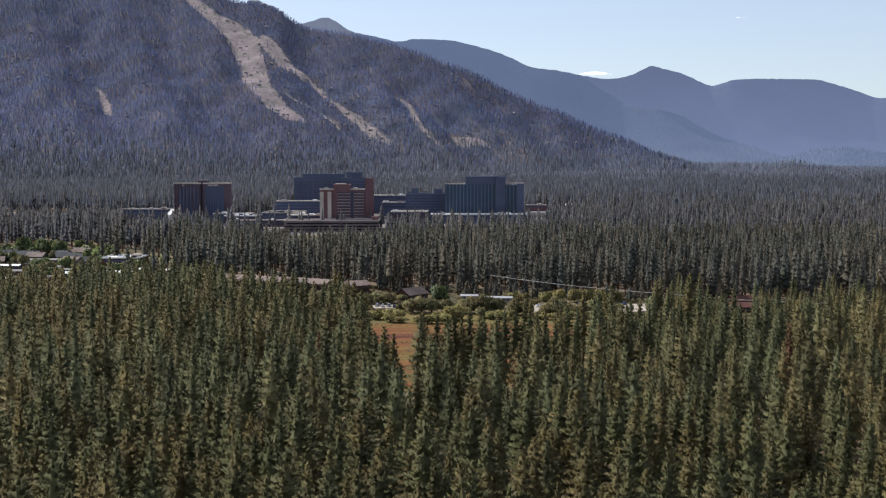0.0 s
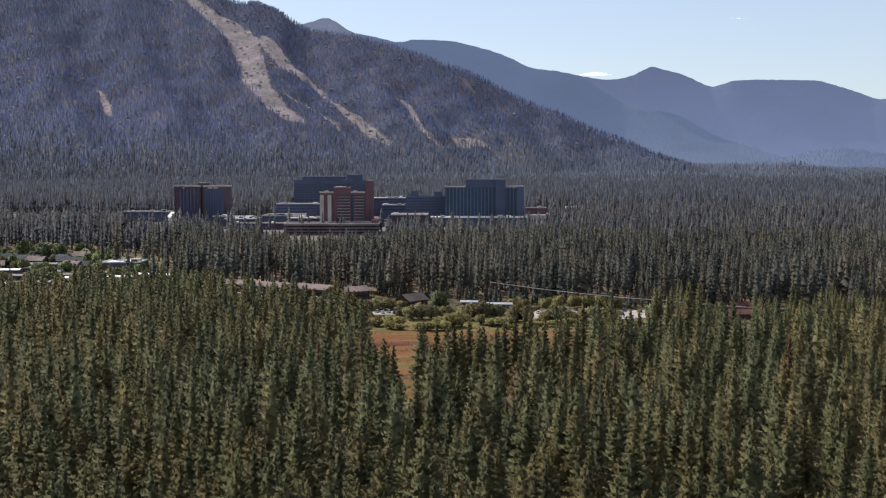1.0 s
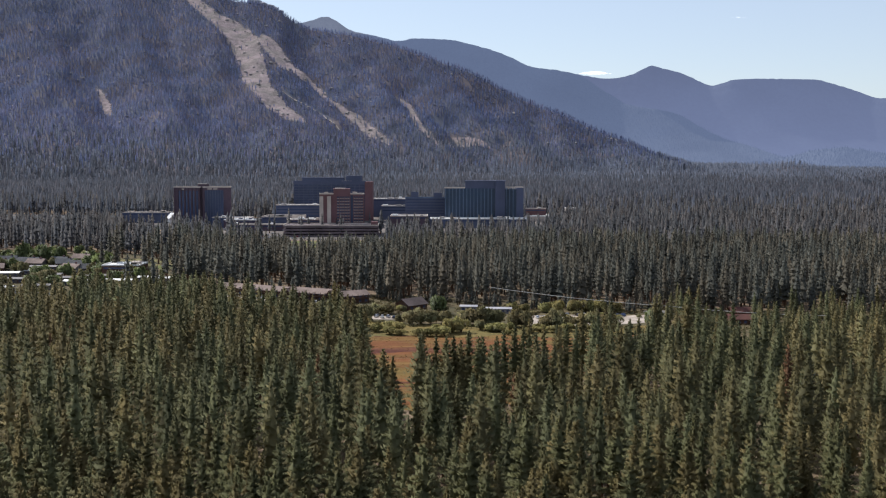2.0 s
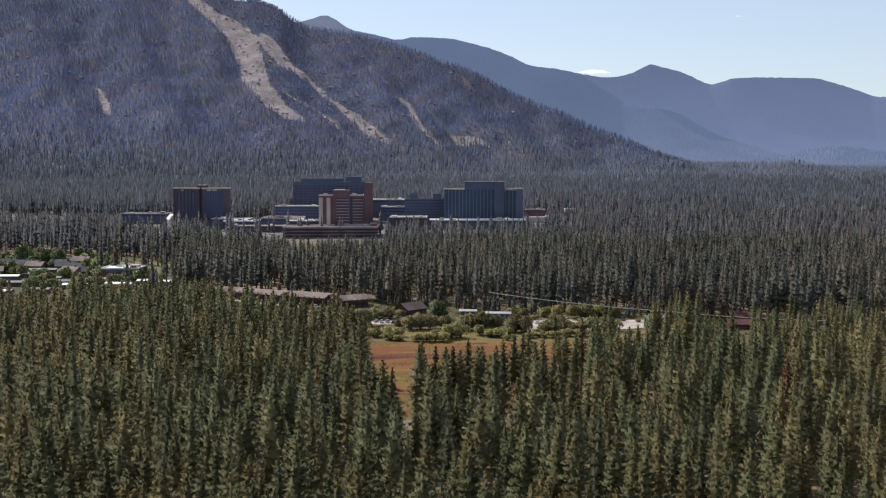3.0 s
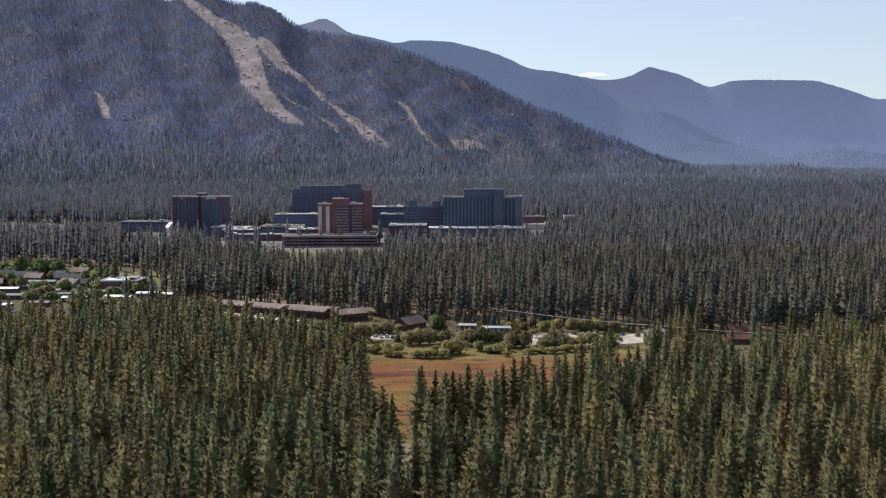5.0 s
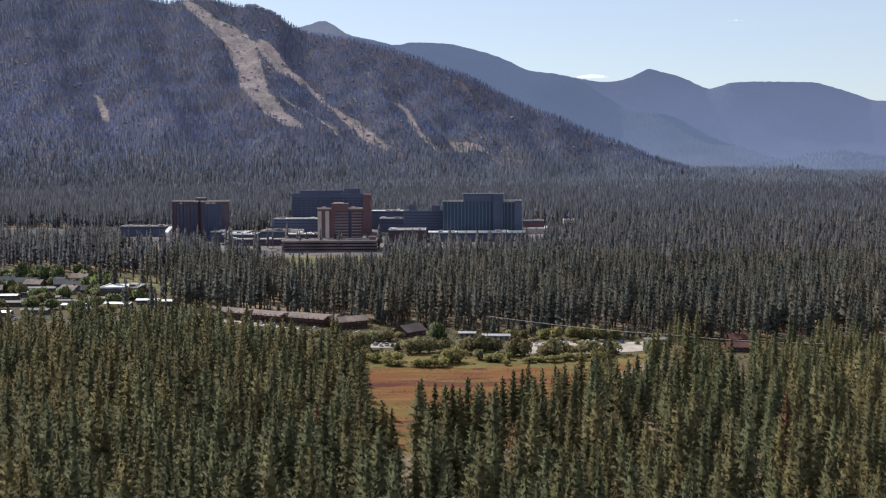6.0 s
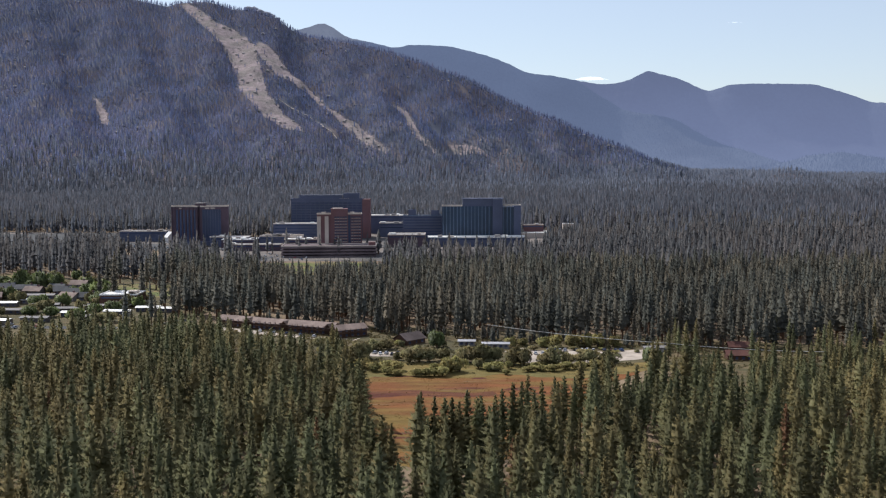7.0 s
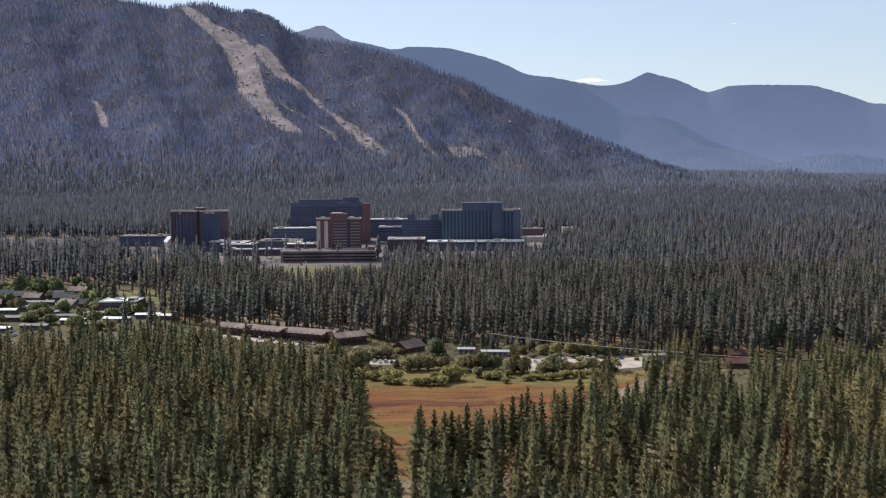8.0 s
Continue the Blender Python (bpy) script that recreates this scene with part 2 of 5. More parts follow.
def plain(x, y):
    """Height of the valley floor."""
    z = 4 + 2 * ease(y, 620, 850) + 8 * ease(y, 850, 1220) + 9 * ease(y, 1250, 1600) + 31 * ease(y, 1500, 4600)
    return z + 2.5 * waves(x, y, 600, 4) * ease(y, 1400, 2000)


def land(x, y):
    x, y = np.asarray(x, float), np.asarray(y, float)
    base = plain(x, y)
    u = x / np.maximum(y, 300)
    rise = np.interp(u, CREST_U, CREST_E)
    cy, fy = crest_y(u), foot_y(u)
    top = 108 + rise * cy - 15
    t = (y - fy) / (cy - fy)
    s = np.clip(t, 0, 1)
    up = 0.35 * s + 0.65 * s ** 1.9
    up = np.where(t > 1, 1 - 0.5 * np.clip(t - 1, 0, 1), up)
    hill = (top - base) * up
    rough = ease(s, 0.05, 0.4) * (1 - 0.85 * ease(t, 0.8, 1.0))
    hill = hill + rough * (26 * waves(x + 0.42 * y, 0.22 * y, 340, 7) + 7 * waves(x + 0.3 * y, 0.6 * y, 130, 8))
    return base + np.where((top > base) & (t > 0), np.maximum(hill, 0), 0)


def mesh_from(name, verts, faces, mats=(), smooth=False):
    """A mesh from numpy arrays: verts (n, 3), faces (m, 3 or 4)."""
    verts, faces = np.asarray(verts, np.float32), np.asarray(faces, np.int32)
    k = faces.shape[1]
    me = bpy.data.meshes.new(name)
    me.vertices.add(len(verts))
    me.vertices.foreach_set("co", verts.ravel())
    me.loops.add(faces.size)
    me.loops.foreach_set("vertex_index", faces.ravel())
    me.polygons.add(len(faces))
    me.polygons.foreach_set("loop_start", np.arange(0, faces.size, k, dtype=np.int32))
    me.polygons.foreach_set("loop_total", np.full(len(faces), k, np.int32))
    me.polygons.foreach_set("use_smooth", np.full(len(faces), smooth))
    for m in mats:
        me.materials.append(m)
    me.update(calc_edges=True)
    return me


def sheet(name, x, y, z, mat, smooth=True):
    """A quad mesh over grids x, y, z of one shape."""
    r, c = x.shape
    i = (np.arange(r - 1)[:, None] * c + np.arange(c - 1)[None]).ravel()
    return new(name, mesh_from(name, np.stack([x.ravel(), y.ravel(), z.ravel()], 1), np.stack([i, i + 1, i + c + 1, i + c], 1), [mat], smooth))


# one sheet of ground: fine rows ahead, coarse behind
row_y = np.concatenate([np.linspace(-4950, -400, 12), np.linspace(-300, 380, 18), np.linspace(390, 640, 20), np.linspace(650, 1500, 50), np.linspace(1520, 2300, 30), np.linspace(2320, 4940, 150)])
col_u = np.concatenate([np.linspace(-1.6, -0.52, 16), np.linspace(-0.5, 0.5, 230), np.linspace(0.52, 1.6, 16)])
gy, gu = np.meshgrid(row_y, col_u, indexing="ij")
gx = gu * np.where(gy > 600, gy, 600 + np.maximum(600 - gy, 0) * 0.9)
ground = sheet("ground", gx, gy, land(gx, gy), GROUND)
ground.data.materials.append(DUFF_HAZE)
ground.data.materials.append(BARE_SLOPE)
tagged(ground, "dry tan valley floor and wooded mountain slope of bare soil", "ground", kind="structure")


def inside(poly, x, y):
    """Which points lie in a plan outline."""
    hit = np.zeros(x.shape, bool)
    for (x0, y0), (x1, y1) in zip(poly, poly[1:] + poly[:1]):
        cross = ((y0 > y) != (y1 > y)) & (x < (x1 - x0) * (y - y0) / ((y1 - y0) or 1e-9) + x0)
        hit ^= cross
    return hit


def near_line(line, x, y):
    """Distance of points from a polyline on the plan."""
    best = np.full(x.shape, 1e9)
    for (x0, y0), (x1, y1) in zip(line, line[1:]):
        dx, dy = x1 - x0, y1 - y0
        t = np.clip(((x - x0) * dx + (y - y0) * dy) / (dx * dx + dy * dy), 0, 1)
        best = np.minimum(best, np.hypot(x - x0 - t * dx, y - y0 - t * dy))
    return best


def scatter(y0, y1, step, seed, half=0.435, extra=10, growth=0.0):
    """A jittered field of points ahead between y0 and y1; the step may grow with distance."""
    r = np.random.RandomState(seed)
    xs, ys, y = [], [], y0
    while y < y1:
        s = step * (1 + growth * (y - y0) / (y1 - y0))
        w = half * y + extra
        x = np.arange(-w, w, s)
        xs.append(x + (r.rand(len(x)) - 0.5) * s * 0.95 + (r.rand() - 0.5) * s)
        ys.append(y + (r.rand(len(x)) - 0.5) * s * 0.95)
        y += s
    return np.concatenate(xs), np.concatenate(ys), r
# ---- far ranges ----
def range_height(crest, y_crest, y_foot, lumps, seed, u, y):
    """Height of a range at the bearing u and the distance y: crest given as (bearing, rise per metre ahead), spurs running down to its foot."""
    us = np.linspace(crest[0][0], crest[-1][0], 420)
    e = np.interp(us, [c[0] for c in crest], [c[1] for c in crest])
    e = np.convolve(np.pad(e, 1, mode="edge"), np.ones(3) / 3, mode="valid")
    soft = np.convolve(np.pad(e, 30, mode="edge"), np.ones(61) / 61, mode="valid")
    t = np.clip((y - y_foot) / (y_crest - y_foot), 0, 1)
    rise = np.interp(u, us, soft)
    top = 108 + (rise + (np.interp(u, us, e) - rise) * t ** 5) * y_crest
    side = np.sin(t * math.pi) ** 0.8
    x = u * y
    return 40 + (top - 40) * (0.45 * t + 0.55 * t ** 1.7) + side * lumps * (waves(x, y * 0.5, 420, seed) + 0.35 * waves(x, y, 140, seed + 1)) + (1 - side) * 1.2 * waves(x, y, 38, seed + 2) * t


def rolling_range(name, label, crest, y_crest, y_foot, mat, lumps, seed):
    """A range of hills behind the valley."""
    yy, uu = np.meshgrid(np.linspace(y_foot, y_crest, 46), np.linspace(crest[0][0], crest[-1][0], 420), indexing="ij")
    z = range_height(crest, y_crest, y_foot, lumps, seed, uu, yy)
    xx = uu * yy
    # back slope, so that the range has depth
    xx, yy, z = np.vstack([xx, xx[-1:] * 1.004]), np.vstack([yy, yy[-1:] + 14]), np.vstack([z, z[-1:] - 60])
    return tagged(sheet(name, xx, yy, z, mat, smooth=False), label, "mountain range", kind="structure")


MID_CREST = [(-0.3, 0.1), (-0.2, 0.112), (-0.0922, 0.1114), (-0.0766, 0.1134), (-0.0661, 0.1123), (-0.0557, 0.1102), (-0.0453, 0.1071), (-0.0375, 0.107), (-0.0296, 0.1091), (-0.0166, 0.1095), (0.0017, 0.1084), (0.0121, 0.1073), (0.0278, 0.1037), (0.0382, 0.101), (0.0539, 0.0958), (0.0644, 0.0916), (0.0801, 0.0838), (0.0905, 0.0822), (0.1062, 0.0806), (0.122, 0.0774), (0.1314, 0.0737), (0.1377, 0.0695), (0.1482, 0.0622), (0.1588, 0.0564), (0.1693, 0.0496), (0.1851, 0.0464), (0.2009, 0.0443), (0.222, 0.04), (0.2431, 0.0347), (0.2642, 0.0304), (0.2801, 0.0246), (0.3012, 0.0182), (0.3277, 0.0102), (0.3543, 0.0022), (0.42, -0.004), (0.6, -0.012)]
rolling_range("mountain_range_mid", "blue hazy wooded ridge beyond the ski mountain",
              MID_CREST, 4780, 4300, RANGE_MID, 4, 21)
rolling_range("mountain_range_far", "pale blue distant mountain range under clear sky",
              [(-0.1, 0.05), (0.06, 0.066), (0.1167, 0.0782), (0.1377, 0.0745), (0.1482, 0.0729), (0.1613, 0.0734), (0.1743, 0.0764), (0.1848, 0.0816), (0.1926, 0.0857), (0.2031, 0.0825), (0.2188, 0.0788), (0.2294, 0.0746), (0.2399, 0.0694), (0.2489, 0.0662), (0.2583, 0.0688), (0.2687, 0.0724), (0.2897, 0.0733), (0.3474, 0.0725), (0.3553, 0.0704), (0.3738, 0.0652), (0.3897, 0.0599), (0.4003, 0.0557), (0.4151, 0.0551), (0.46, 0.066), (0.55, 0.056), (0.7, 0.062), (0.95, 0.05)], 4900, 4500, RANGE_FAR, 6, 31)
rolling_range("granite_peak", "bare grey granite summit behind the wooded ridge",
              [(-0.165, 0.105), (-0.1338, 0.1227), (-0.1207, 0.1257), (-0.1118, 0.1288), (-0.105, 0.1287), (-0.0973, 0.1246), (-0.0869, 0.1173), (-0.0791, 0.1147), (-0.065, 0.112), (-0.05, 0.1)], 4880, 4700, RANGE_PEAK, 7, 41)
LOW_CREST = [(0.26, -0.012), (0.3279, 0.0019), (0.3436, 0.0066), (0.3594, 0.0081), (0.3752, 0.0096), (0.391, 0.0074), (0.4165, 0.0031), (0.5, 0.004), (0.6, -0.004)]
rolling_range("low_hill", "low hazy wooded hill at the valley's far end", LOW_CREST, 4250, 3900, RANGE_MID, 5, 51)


def cloud(x, z, wide, tall, puffs, seed):
    """Thin overlapping puffs of cloud over the far crest."""
    r = np.random.RandomState(seed)
    bm = bmesh.new()
    for k in range(puffs):
        t = r.uniform(-1, 1)
        s = tall * (1.05 - t * t) * (0.25 + 0.45 * r.rand()) + 1
        bmesh.ops.create_icosphere(bm, subdivisions=2, radius=1, matrix=Matrix.Translation((x + t * wide / 2, 4935 + 8 * r.rand(), z + tall * (1 - abs(t)) * 0.5 * r.rand())) @ Matrix.Diagonal((s * (1.2 + 1.6 * r.rand()), 3, s * 0.6, 1)))
    me = bpy.data.meshes.new("cloud")
    bm.to_mesh(me)
    bm.free()
    me.materials.append(CLOUD)
    return tagged(new("cloud", me), "small white cloud over the distant ridge", "cloud", kind="structure")


cloud(694, 490, 150, 16, 34, 5)
cloud(1345, 745, 60, 4, 5, 6)
# ---- trees ----
def crown_width(t, style):
    """Half-width of a crown at the share t of its height (0 bottom, 1 top)."""
    if style == "cone":
        return (1 - t) ** 0.8 * (0.7 + 0.3 * min(1, t / 0.15))
    if style == "spire":
        return min(1.0, ((1 - t) / 0.72) ** 0.8) * (0.6 + 0.4 * min(1, t / 0.2)) * 0.9
    return (1 - t ** 2.6) * 0.86 * min(1.0, 0.45 + t / 0.3) + 0.04


def tree_template(seed, tiers, sides, boughs, sprays, style="spire", tall=27.0, wide=2.9, start=0.2, blade=(1.0, 0.3), body=1.0):
    """A dark core of ragged tiers on a leaning axis, and boughs round it that carry needle sprays. Returns vertices and triangles, base at 0."""
    r = np.random.RandomState(seed)
    lean = (r.rand(2) - 0.5) * 0.03 * tall
    z0 = tall * start * (0.7 + 0.6 * r.rand())
    verts, tris = [], []
    lop = 0.8 + 0.4 * r.rand(12)
    gap = (tall - z0) / tiers
    for k in range(tiers):
        t = (k + 0.35 * r.rand()) / tiers
        z = z0 + (tall - z0) * t
        c = lean * (z / tall) ** 2
        w = wide * crown_width(t, style) * (0.8 + 0.25 * r.rand()) * body
        i = len(verts)
        verts.append((c[0], c[1], min(tall, z + gap * (1.6 + 0.5 * r.rand()))))
        spin = r.rand() * 6.283
        for j in range(sides):
            a = spin + 6.283 * (j + 0.5 * (r.rand() - 0.5)) / sides
            q = w * lop[int(a * 1.9) % 12] * (0.72 + 0.5 * r.rand())
            verts.append((c[0] + q * math.cos(a), c[1] + q * math.sin(a), z - 0.14 * q + gap * 0.6 * (r.rand() - 0.5)))
        tris += [(i, i + 1 + j, i + 1 + (j + 1) % sides) for j in range(sides)]
    for k in range(boughs):
        t = ((k + r.rand()) / boughs) ** 0.92
        z = z0 + (tall - z0) * t
        c = lean * (z / tall) ** 2
        az = 2.39996 * k + 0.9 * r.rand()
        reach = wide * crown_width(t, style) * lop[int(az * 1.9) % 12] * (0.74 + 0.4 * r.rand()) + 0.25
        out, side = np.array((math.cos(az), math.sin(az), 0.0)), np.array((-math.sin(az), math.cos(az), 0.0))
        for j in range(sprays):
            f = 0.4 + 0.6 * (j + r.rand()) / sprays
            p = np.array((c[0], c[1], z)) + out * reach * f + side * reach * 0.42 * (r.rand() - 0.5) * f + np.array((0, 0, reach * (0.12 * f * f - 0.22 * f) + 0.5 * (r.rand() - 0.5)))
            size = (0.7 + 0.55 * r.rand()) * (0.5 + 0.5 * min(1.0, (1 - t) / 0.3))
            d = out * (0.35 + 0.5 * r.rand()) + side * 0.9 * (r.rand() - 0.5) + np.array((0, 0, 0.3 + 0.6 * r.rand()))
            d = d / np.linalg.norm(d) * blade[0] * size
            s = side + 0.8 * (r.rand(3) - 0.5)
            s = s - d * (s @ d) / (d @ d)
            s = s / (np.linalg.norm(s) + 1e-6) * blade[1] * size
            i = len(verts)
            verts += [tuple(p - d * 0.45 + s), tuple(p - d * 0.45 - s), tuple(p + d * 0.55)]
            tris.append((i, i + 1, i + 2))
    v = np.array(verts, np.float32)
    v[:, 2] = np.minimum(v[:, 2], tall)
    return v, np.array(tris, np.int32)


def soft_normals(me, axis_x, axis_y, seed, jitter=0.65, lift=0.75, tilt=None):
    """Needles shade as a soft mass: normals lean out from each tree's axis and from the slope it stands on, with some disorder."""
    n = len(me.vertices)
    co = np.empty(n * 3, np.float32)
    me.vertices.foreach_get("co", co)
    co = co.reshape(-1, 3)
    out = np.stack([co[:, 0] - axis_x, co[:, 1] - axis_y, np.zeros(n)], 1)
    out /= np.maximum(np.linalg.norm(out, axis=1), 0.4)[:, None]
    out[:, 2] = lift
    if tilt is not None:
        out[:, :2] += tilt * lift
    out += (np.random.RandomState(seed).rand(n, 3) - 0.5) * 2 * jitter
    out /= np.linalg.norm(out, axis=1)[:, None]
    me.normals_split_custom_set_from_vertices(out.tolist())


def trunk_template(seed, tall=27.0, thick=0.38, sides=6, limbs=0, levels=(0.0, 0.03, 0.35, 0.7, 0.96)):
    """A tapered trunk with a slight bend and short bare limbs."""
    r = np.random.RandomState(seed)
    lean = (np.random.RandomState(seed).rand(2) - 0.5) * 0.03 * tall
    verts, tris = [], []
    for t in levels:
        w = thick * (1.35 if t == 0 else 1.0 - 0.85 * t)
        for j in range(sides):
            a = 6.283 * j / sides
            verts.append((lean[0] * t * t + w * math.cos(a), lean[1] * t * t + w * math.sin(a), tall * t - (0.4 if t == 0 else 0)))
    for k in range(len(levels) - 1):
        for j in range(sides):
            a, b = k * sides + j, k * sides + (j + 1) % sides
            tris += [(a, b, b + sides), (a, b + sides, a + sides)]
    for k in range(limbs):
        z = tall * (0.12 + 0.7 * r.rand())
        az, l = 6.283 * r.rand(), 0.8 + 1.6 * r.rand() * (1 - z / tall) * 1.5
        c = lean * (z / tall) ** 2
        i = len(verts)
        w = 0.05 + 0.03 * r.rand()
        tip = (c[0] + l * math.cos(az), c[1] + l * math.sin(az), z - 0.15 * l)
        verts += [(c[0], c[1], z + w), (c[0] - w * math.sin(az), c[1] + w * math.cos(az), z - w), (c[0] + w * math.sin(az), c[1] - w * math.cos(az), z - w), tip]
        tris += [(i, i + 1, i + 3), (i + 1, i + 2, i + 3), (i + 2, i, i + 3)]
    return np.array(verts, np.float32), np.array(tris, np.int32)


def planted(templates, x, y, z, height, r, widths=(0.85, 1.25)):
    """Every point gets one of the templates, turned and scaled; returns one joined set of arrays; the third holds each corner's axis and tree."""
    pick = r.randint(0, len(templates), len(x))
    all_v, all_f, axes, base = [], [], [], 0
    for k, (v, f) in enumerate(templates):
        at = np.nonzero(pick == k)[0]
        if not len(at):
            continue
        a = r.rand(len(at)) * 6.283
        s = height[at] / v[:, 2].max()
        w = s * (widths[0] + (widths[1] - widths[0]) * r.rand(len(at)))
        ca, sa = np.cos(a), np.sin(a)
        out = np.empty((len(at), len(v), 3), np.float32)
        out[:, :, 0] = (v[None, :, 0] * ca[:, None] - v[None, :, 1] * sa[:, None]) * w[:, None] + x[at, None]
        out[:, :, 1] = (v[None, :, 0] * sa[:, None] + v[None, :, 1] * ca[:, None]) * w[:, None] + y[at, None]
        out[:, :, 2] = v[None, :, 2] * s[:, None] + z[at, None]
        all_v.append(out.reshape(-1, 3))
        axes.append(np.repeat(np.stack([x[at], y[at], at], 1), len(v), axis=0))
        all_f.append((f[None] + (np.arange(len(at)) * len(v))[:, None, None] + base).reshape(-1, 3))
        base += len(at) * len(v)
    return np.concatenate(all_v), np.concatenate(all_f), np.concatenate(axes)


def forest(name, label, x, y, height, r, crowns, trunks, needles, widths=(0.85, 1.25), disorder=0.5):
    """A wood too large to count: crowns and trunks, each one joined mesh under one thing."""
    z = land(x, y) - 0.1
    top = tagged(new(name), label, "forest", kind="stuff")
    state = r.get_state()
    v, f, ax = planted(crowns, x, y, z, height, r, widths)
    ob = new("crowns", mesh_from("crowns", v, f, [needles], True))
    who = ax[:, 2].astype(int)
    fall = np.stack([land(x - 14, y) - land(x + 14, y), land(x, y - 14) - land(x, y + 14)], 1)[who] / 28.0
    soft_normals(ob.data, ax[:, 0], ax[:, 1], 3, disorder, 1.35 - disorder, 1.1 * fall)
    q = np.random.RandomState(len(x))
    for name, values in (("tree_tone", q.rand(len(x)) + q.rand(len(x)) - 1.0), ("tree_hue", 0.35 * waves(x, y, 90, 91) + 1.1 * q.rand(len(x)) ** 2 - 0.2)):
        ob.data.attributes.new(name, "FLOAT", "POINT").data.foreach_set("value", values[who].astype(np.float32))
    ob.parent = top
    tagged(ob, kind="stuff")
    if trunks:
        r.set_state(state)
        v, f, _ = planted(trunks, x, y, z, height * 0.93, r, widths)
        ob = new("trunks", mesh_from("trunks", v, f, [BARK]))
        ob.parent = top
        tagged(ob, kind="stuff")
    return top


def ages(low, more, n, r):
    """Heights of a mixed stand: mostly grown trees, some young ones."""
    h = low + more * r.rand(n) ** 0.9
    return np.where(r.rand(n) < 0.16, h * (0.35 + 0.35 * r.rand(n)), h)


# ---- where trees stand ----
# open ground of the valley, as plan outlines
# far edge of the near forest, and near edge of the valley forest (x, y)
NEAR_X = [-320, -240, -200, -150, -139, -110, -91, -58, -45, -33, -28, -12, 0, 20, 32, 45, 60, 80, 103, 134, 164, 190, 260]
NEAR_Y = [560, 548, 552, 570, 572, 545, 517, 496, 472, 430, 405, 362, 348, 360, 374, 390, 416, 436, 466, 490, 508, 518, 530]
MID_X = [-330, -190, -165, -140, -90, -30, 40, 110, 200, 300]
MID_Y = [950, 640, 712, 708, 688, 654, 626, 606, 582, 570]
MEADOW = [(-22, 366), (-30, 440), (-40, 480), (-50, 520), (-60, 545), (-75, 590), (-100, 612), (-60, 625), (60, 610), (125, 570), (120, 535), (80, 500), (66, 470), (58, 420), (40, 385), (22, 370), (4, 355)]
SUBURB = [(-420, 590), (-430, 960), (-385, 990), (-355, 940), (-290, 950), (-205, 900), (-190, 830), (-160, 760), (-165, 700), (-180, 640), (-250, 590)]
STRIP = [(-600, 1250), (-600, 1420), (-330, 1400), (-250, 1300), (-200, 1365), (-110, 1365), (-95, 1430), (-40, 1432), (-30, 1330), (100, 1300), (110, 1400), (185, 1415), (180, 1340), (118, 1225), (112, 1110), (70, 1092), (-30, 1085), (-60, 1060), (-190, 1060), (-260, 1130), (-330, 1185), (-420, 1210)]
GOLF = [(-165, 850), (-215, 1060), (-55, 1085), (-55, 960), (-85, 830)]
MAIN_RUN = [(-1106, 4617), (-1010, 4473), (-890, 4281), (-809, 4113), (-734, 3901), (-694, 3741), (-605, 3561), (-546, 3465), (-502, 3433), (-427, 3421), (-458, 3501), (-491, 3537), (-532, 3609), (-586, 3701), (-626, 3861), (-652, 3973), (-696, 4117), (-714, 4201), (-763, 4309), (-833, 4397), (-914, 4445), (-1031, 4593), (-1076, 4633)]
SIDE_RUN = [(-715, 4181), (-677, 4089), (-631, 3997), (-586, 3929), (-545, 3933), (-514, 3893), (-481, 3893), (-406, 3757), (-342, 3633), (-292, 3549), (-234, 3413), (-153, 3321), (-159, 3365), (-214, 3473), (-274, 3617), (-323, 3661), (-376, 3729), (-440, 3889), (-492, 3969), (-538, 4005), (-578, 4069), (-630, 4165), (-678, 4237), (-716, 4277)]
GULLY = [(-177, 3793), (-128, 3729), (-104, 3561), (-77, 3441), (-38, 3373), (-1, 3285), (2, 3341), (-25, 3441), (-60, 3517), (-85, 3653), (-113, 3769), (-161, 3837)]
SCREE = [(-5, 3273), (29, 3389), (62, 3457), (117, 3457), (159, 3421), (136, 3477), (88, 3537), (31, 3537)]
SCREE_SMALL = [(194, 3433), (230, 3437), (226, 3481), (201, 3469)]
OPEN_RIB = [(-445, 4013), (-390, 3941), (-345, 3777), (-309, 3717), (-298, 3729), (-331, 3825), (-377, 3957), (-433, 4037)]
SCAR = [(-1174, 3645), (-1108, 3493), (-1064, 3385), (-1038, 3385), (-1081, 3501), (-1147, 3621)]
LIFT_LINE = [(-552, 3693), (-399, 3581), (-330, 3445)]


def tree_room(x, y):
    """Plan points in the valley where trees may stand."""
    lone = np.sin(x * 12.9898 + y * 78.233) * 43758.5453 % 1.0
    u = x / y
    open_lawn = (u > -0.325) & (u < -0.245) & (y > np.where(u < -0.262, 685, 785)) & (y < 905) & ((y < 785) | (lone > 0.12))
    car_park_edge = (u > -0.30) & (u < -0.165) & (y > 985) & (y < 1200) & (lone < 0.82)
    far_lot = (u > -0.41) & (u < -0.35) & (y > 1140) & (y < 1300) & (lone < 0.8)
    return ~open_lawn & ~car_park_edge & ~far_lot & (~inside(SUBURB, x, y) | (u > -0.24) | (lone < np.where(u > -0.27, 0.5, np.where(y < 720, 0.3, 0.2)))) & (~inside(STRIP, x, y) | ((lone > 0.87) & (y < 1150) & (x < -60))) & ~(inside(GOLF, x, y) & (waves(x, y, 60, 61) > -0.1))


# single pines: the nearest ones, and those that fringe the meadow
pines = []
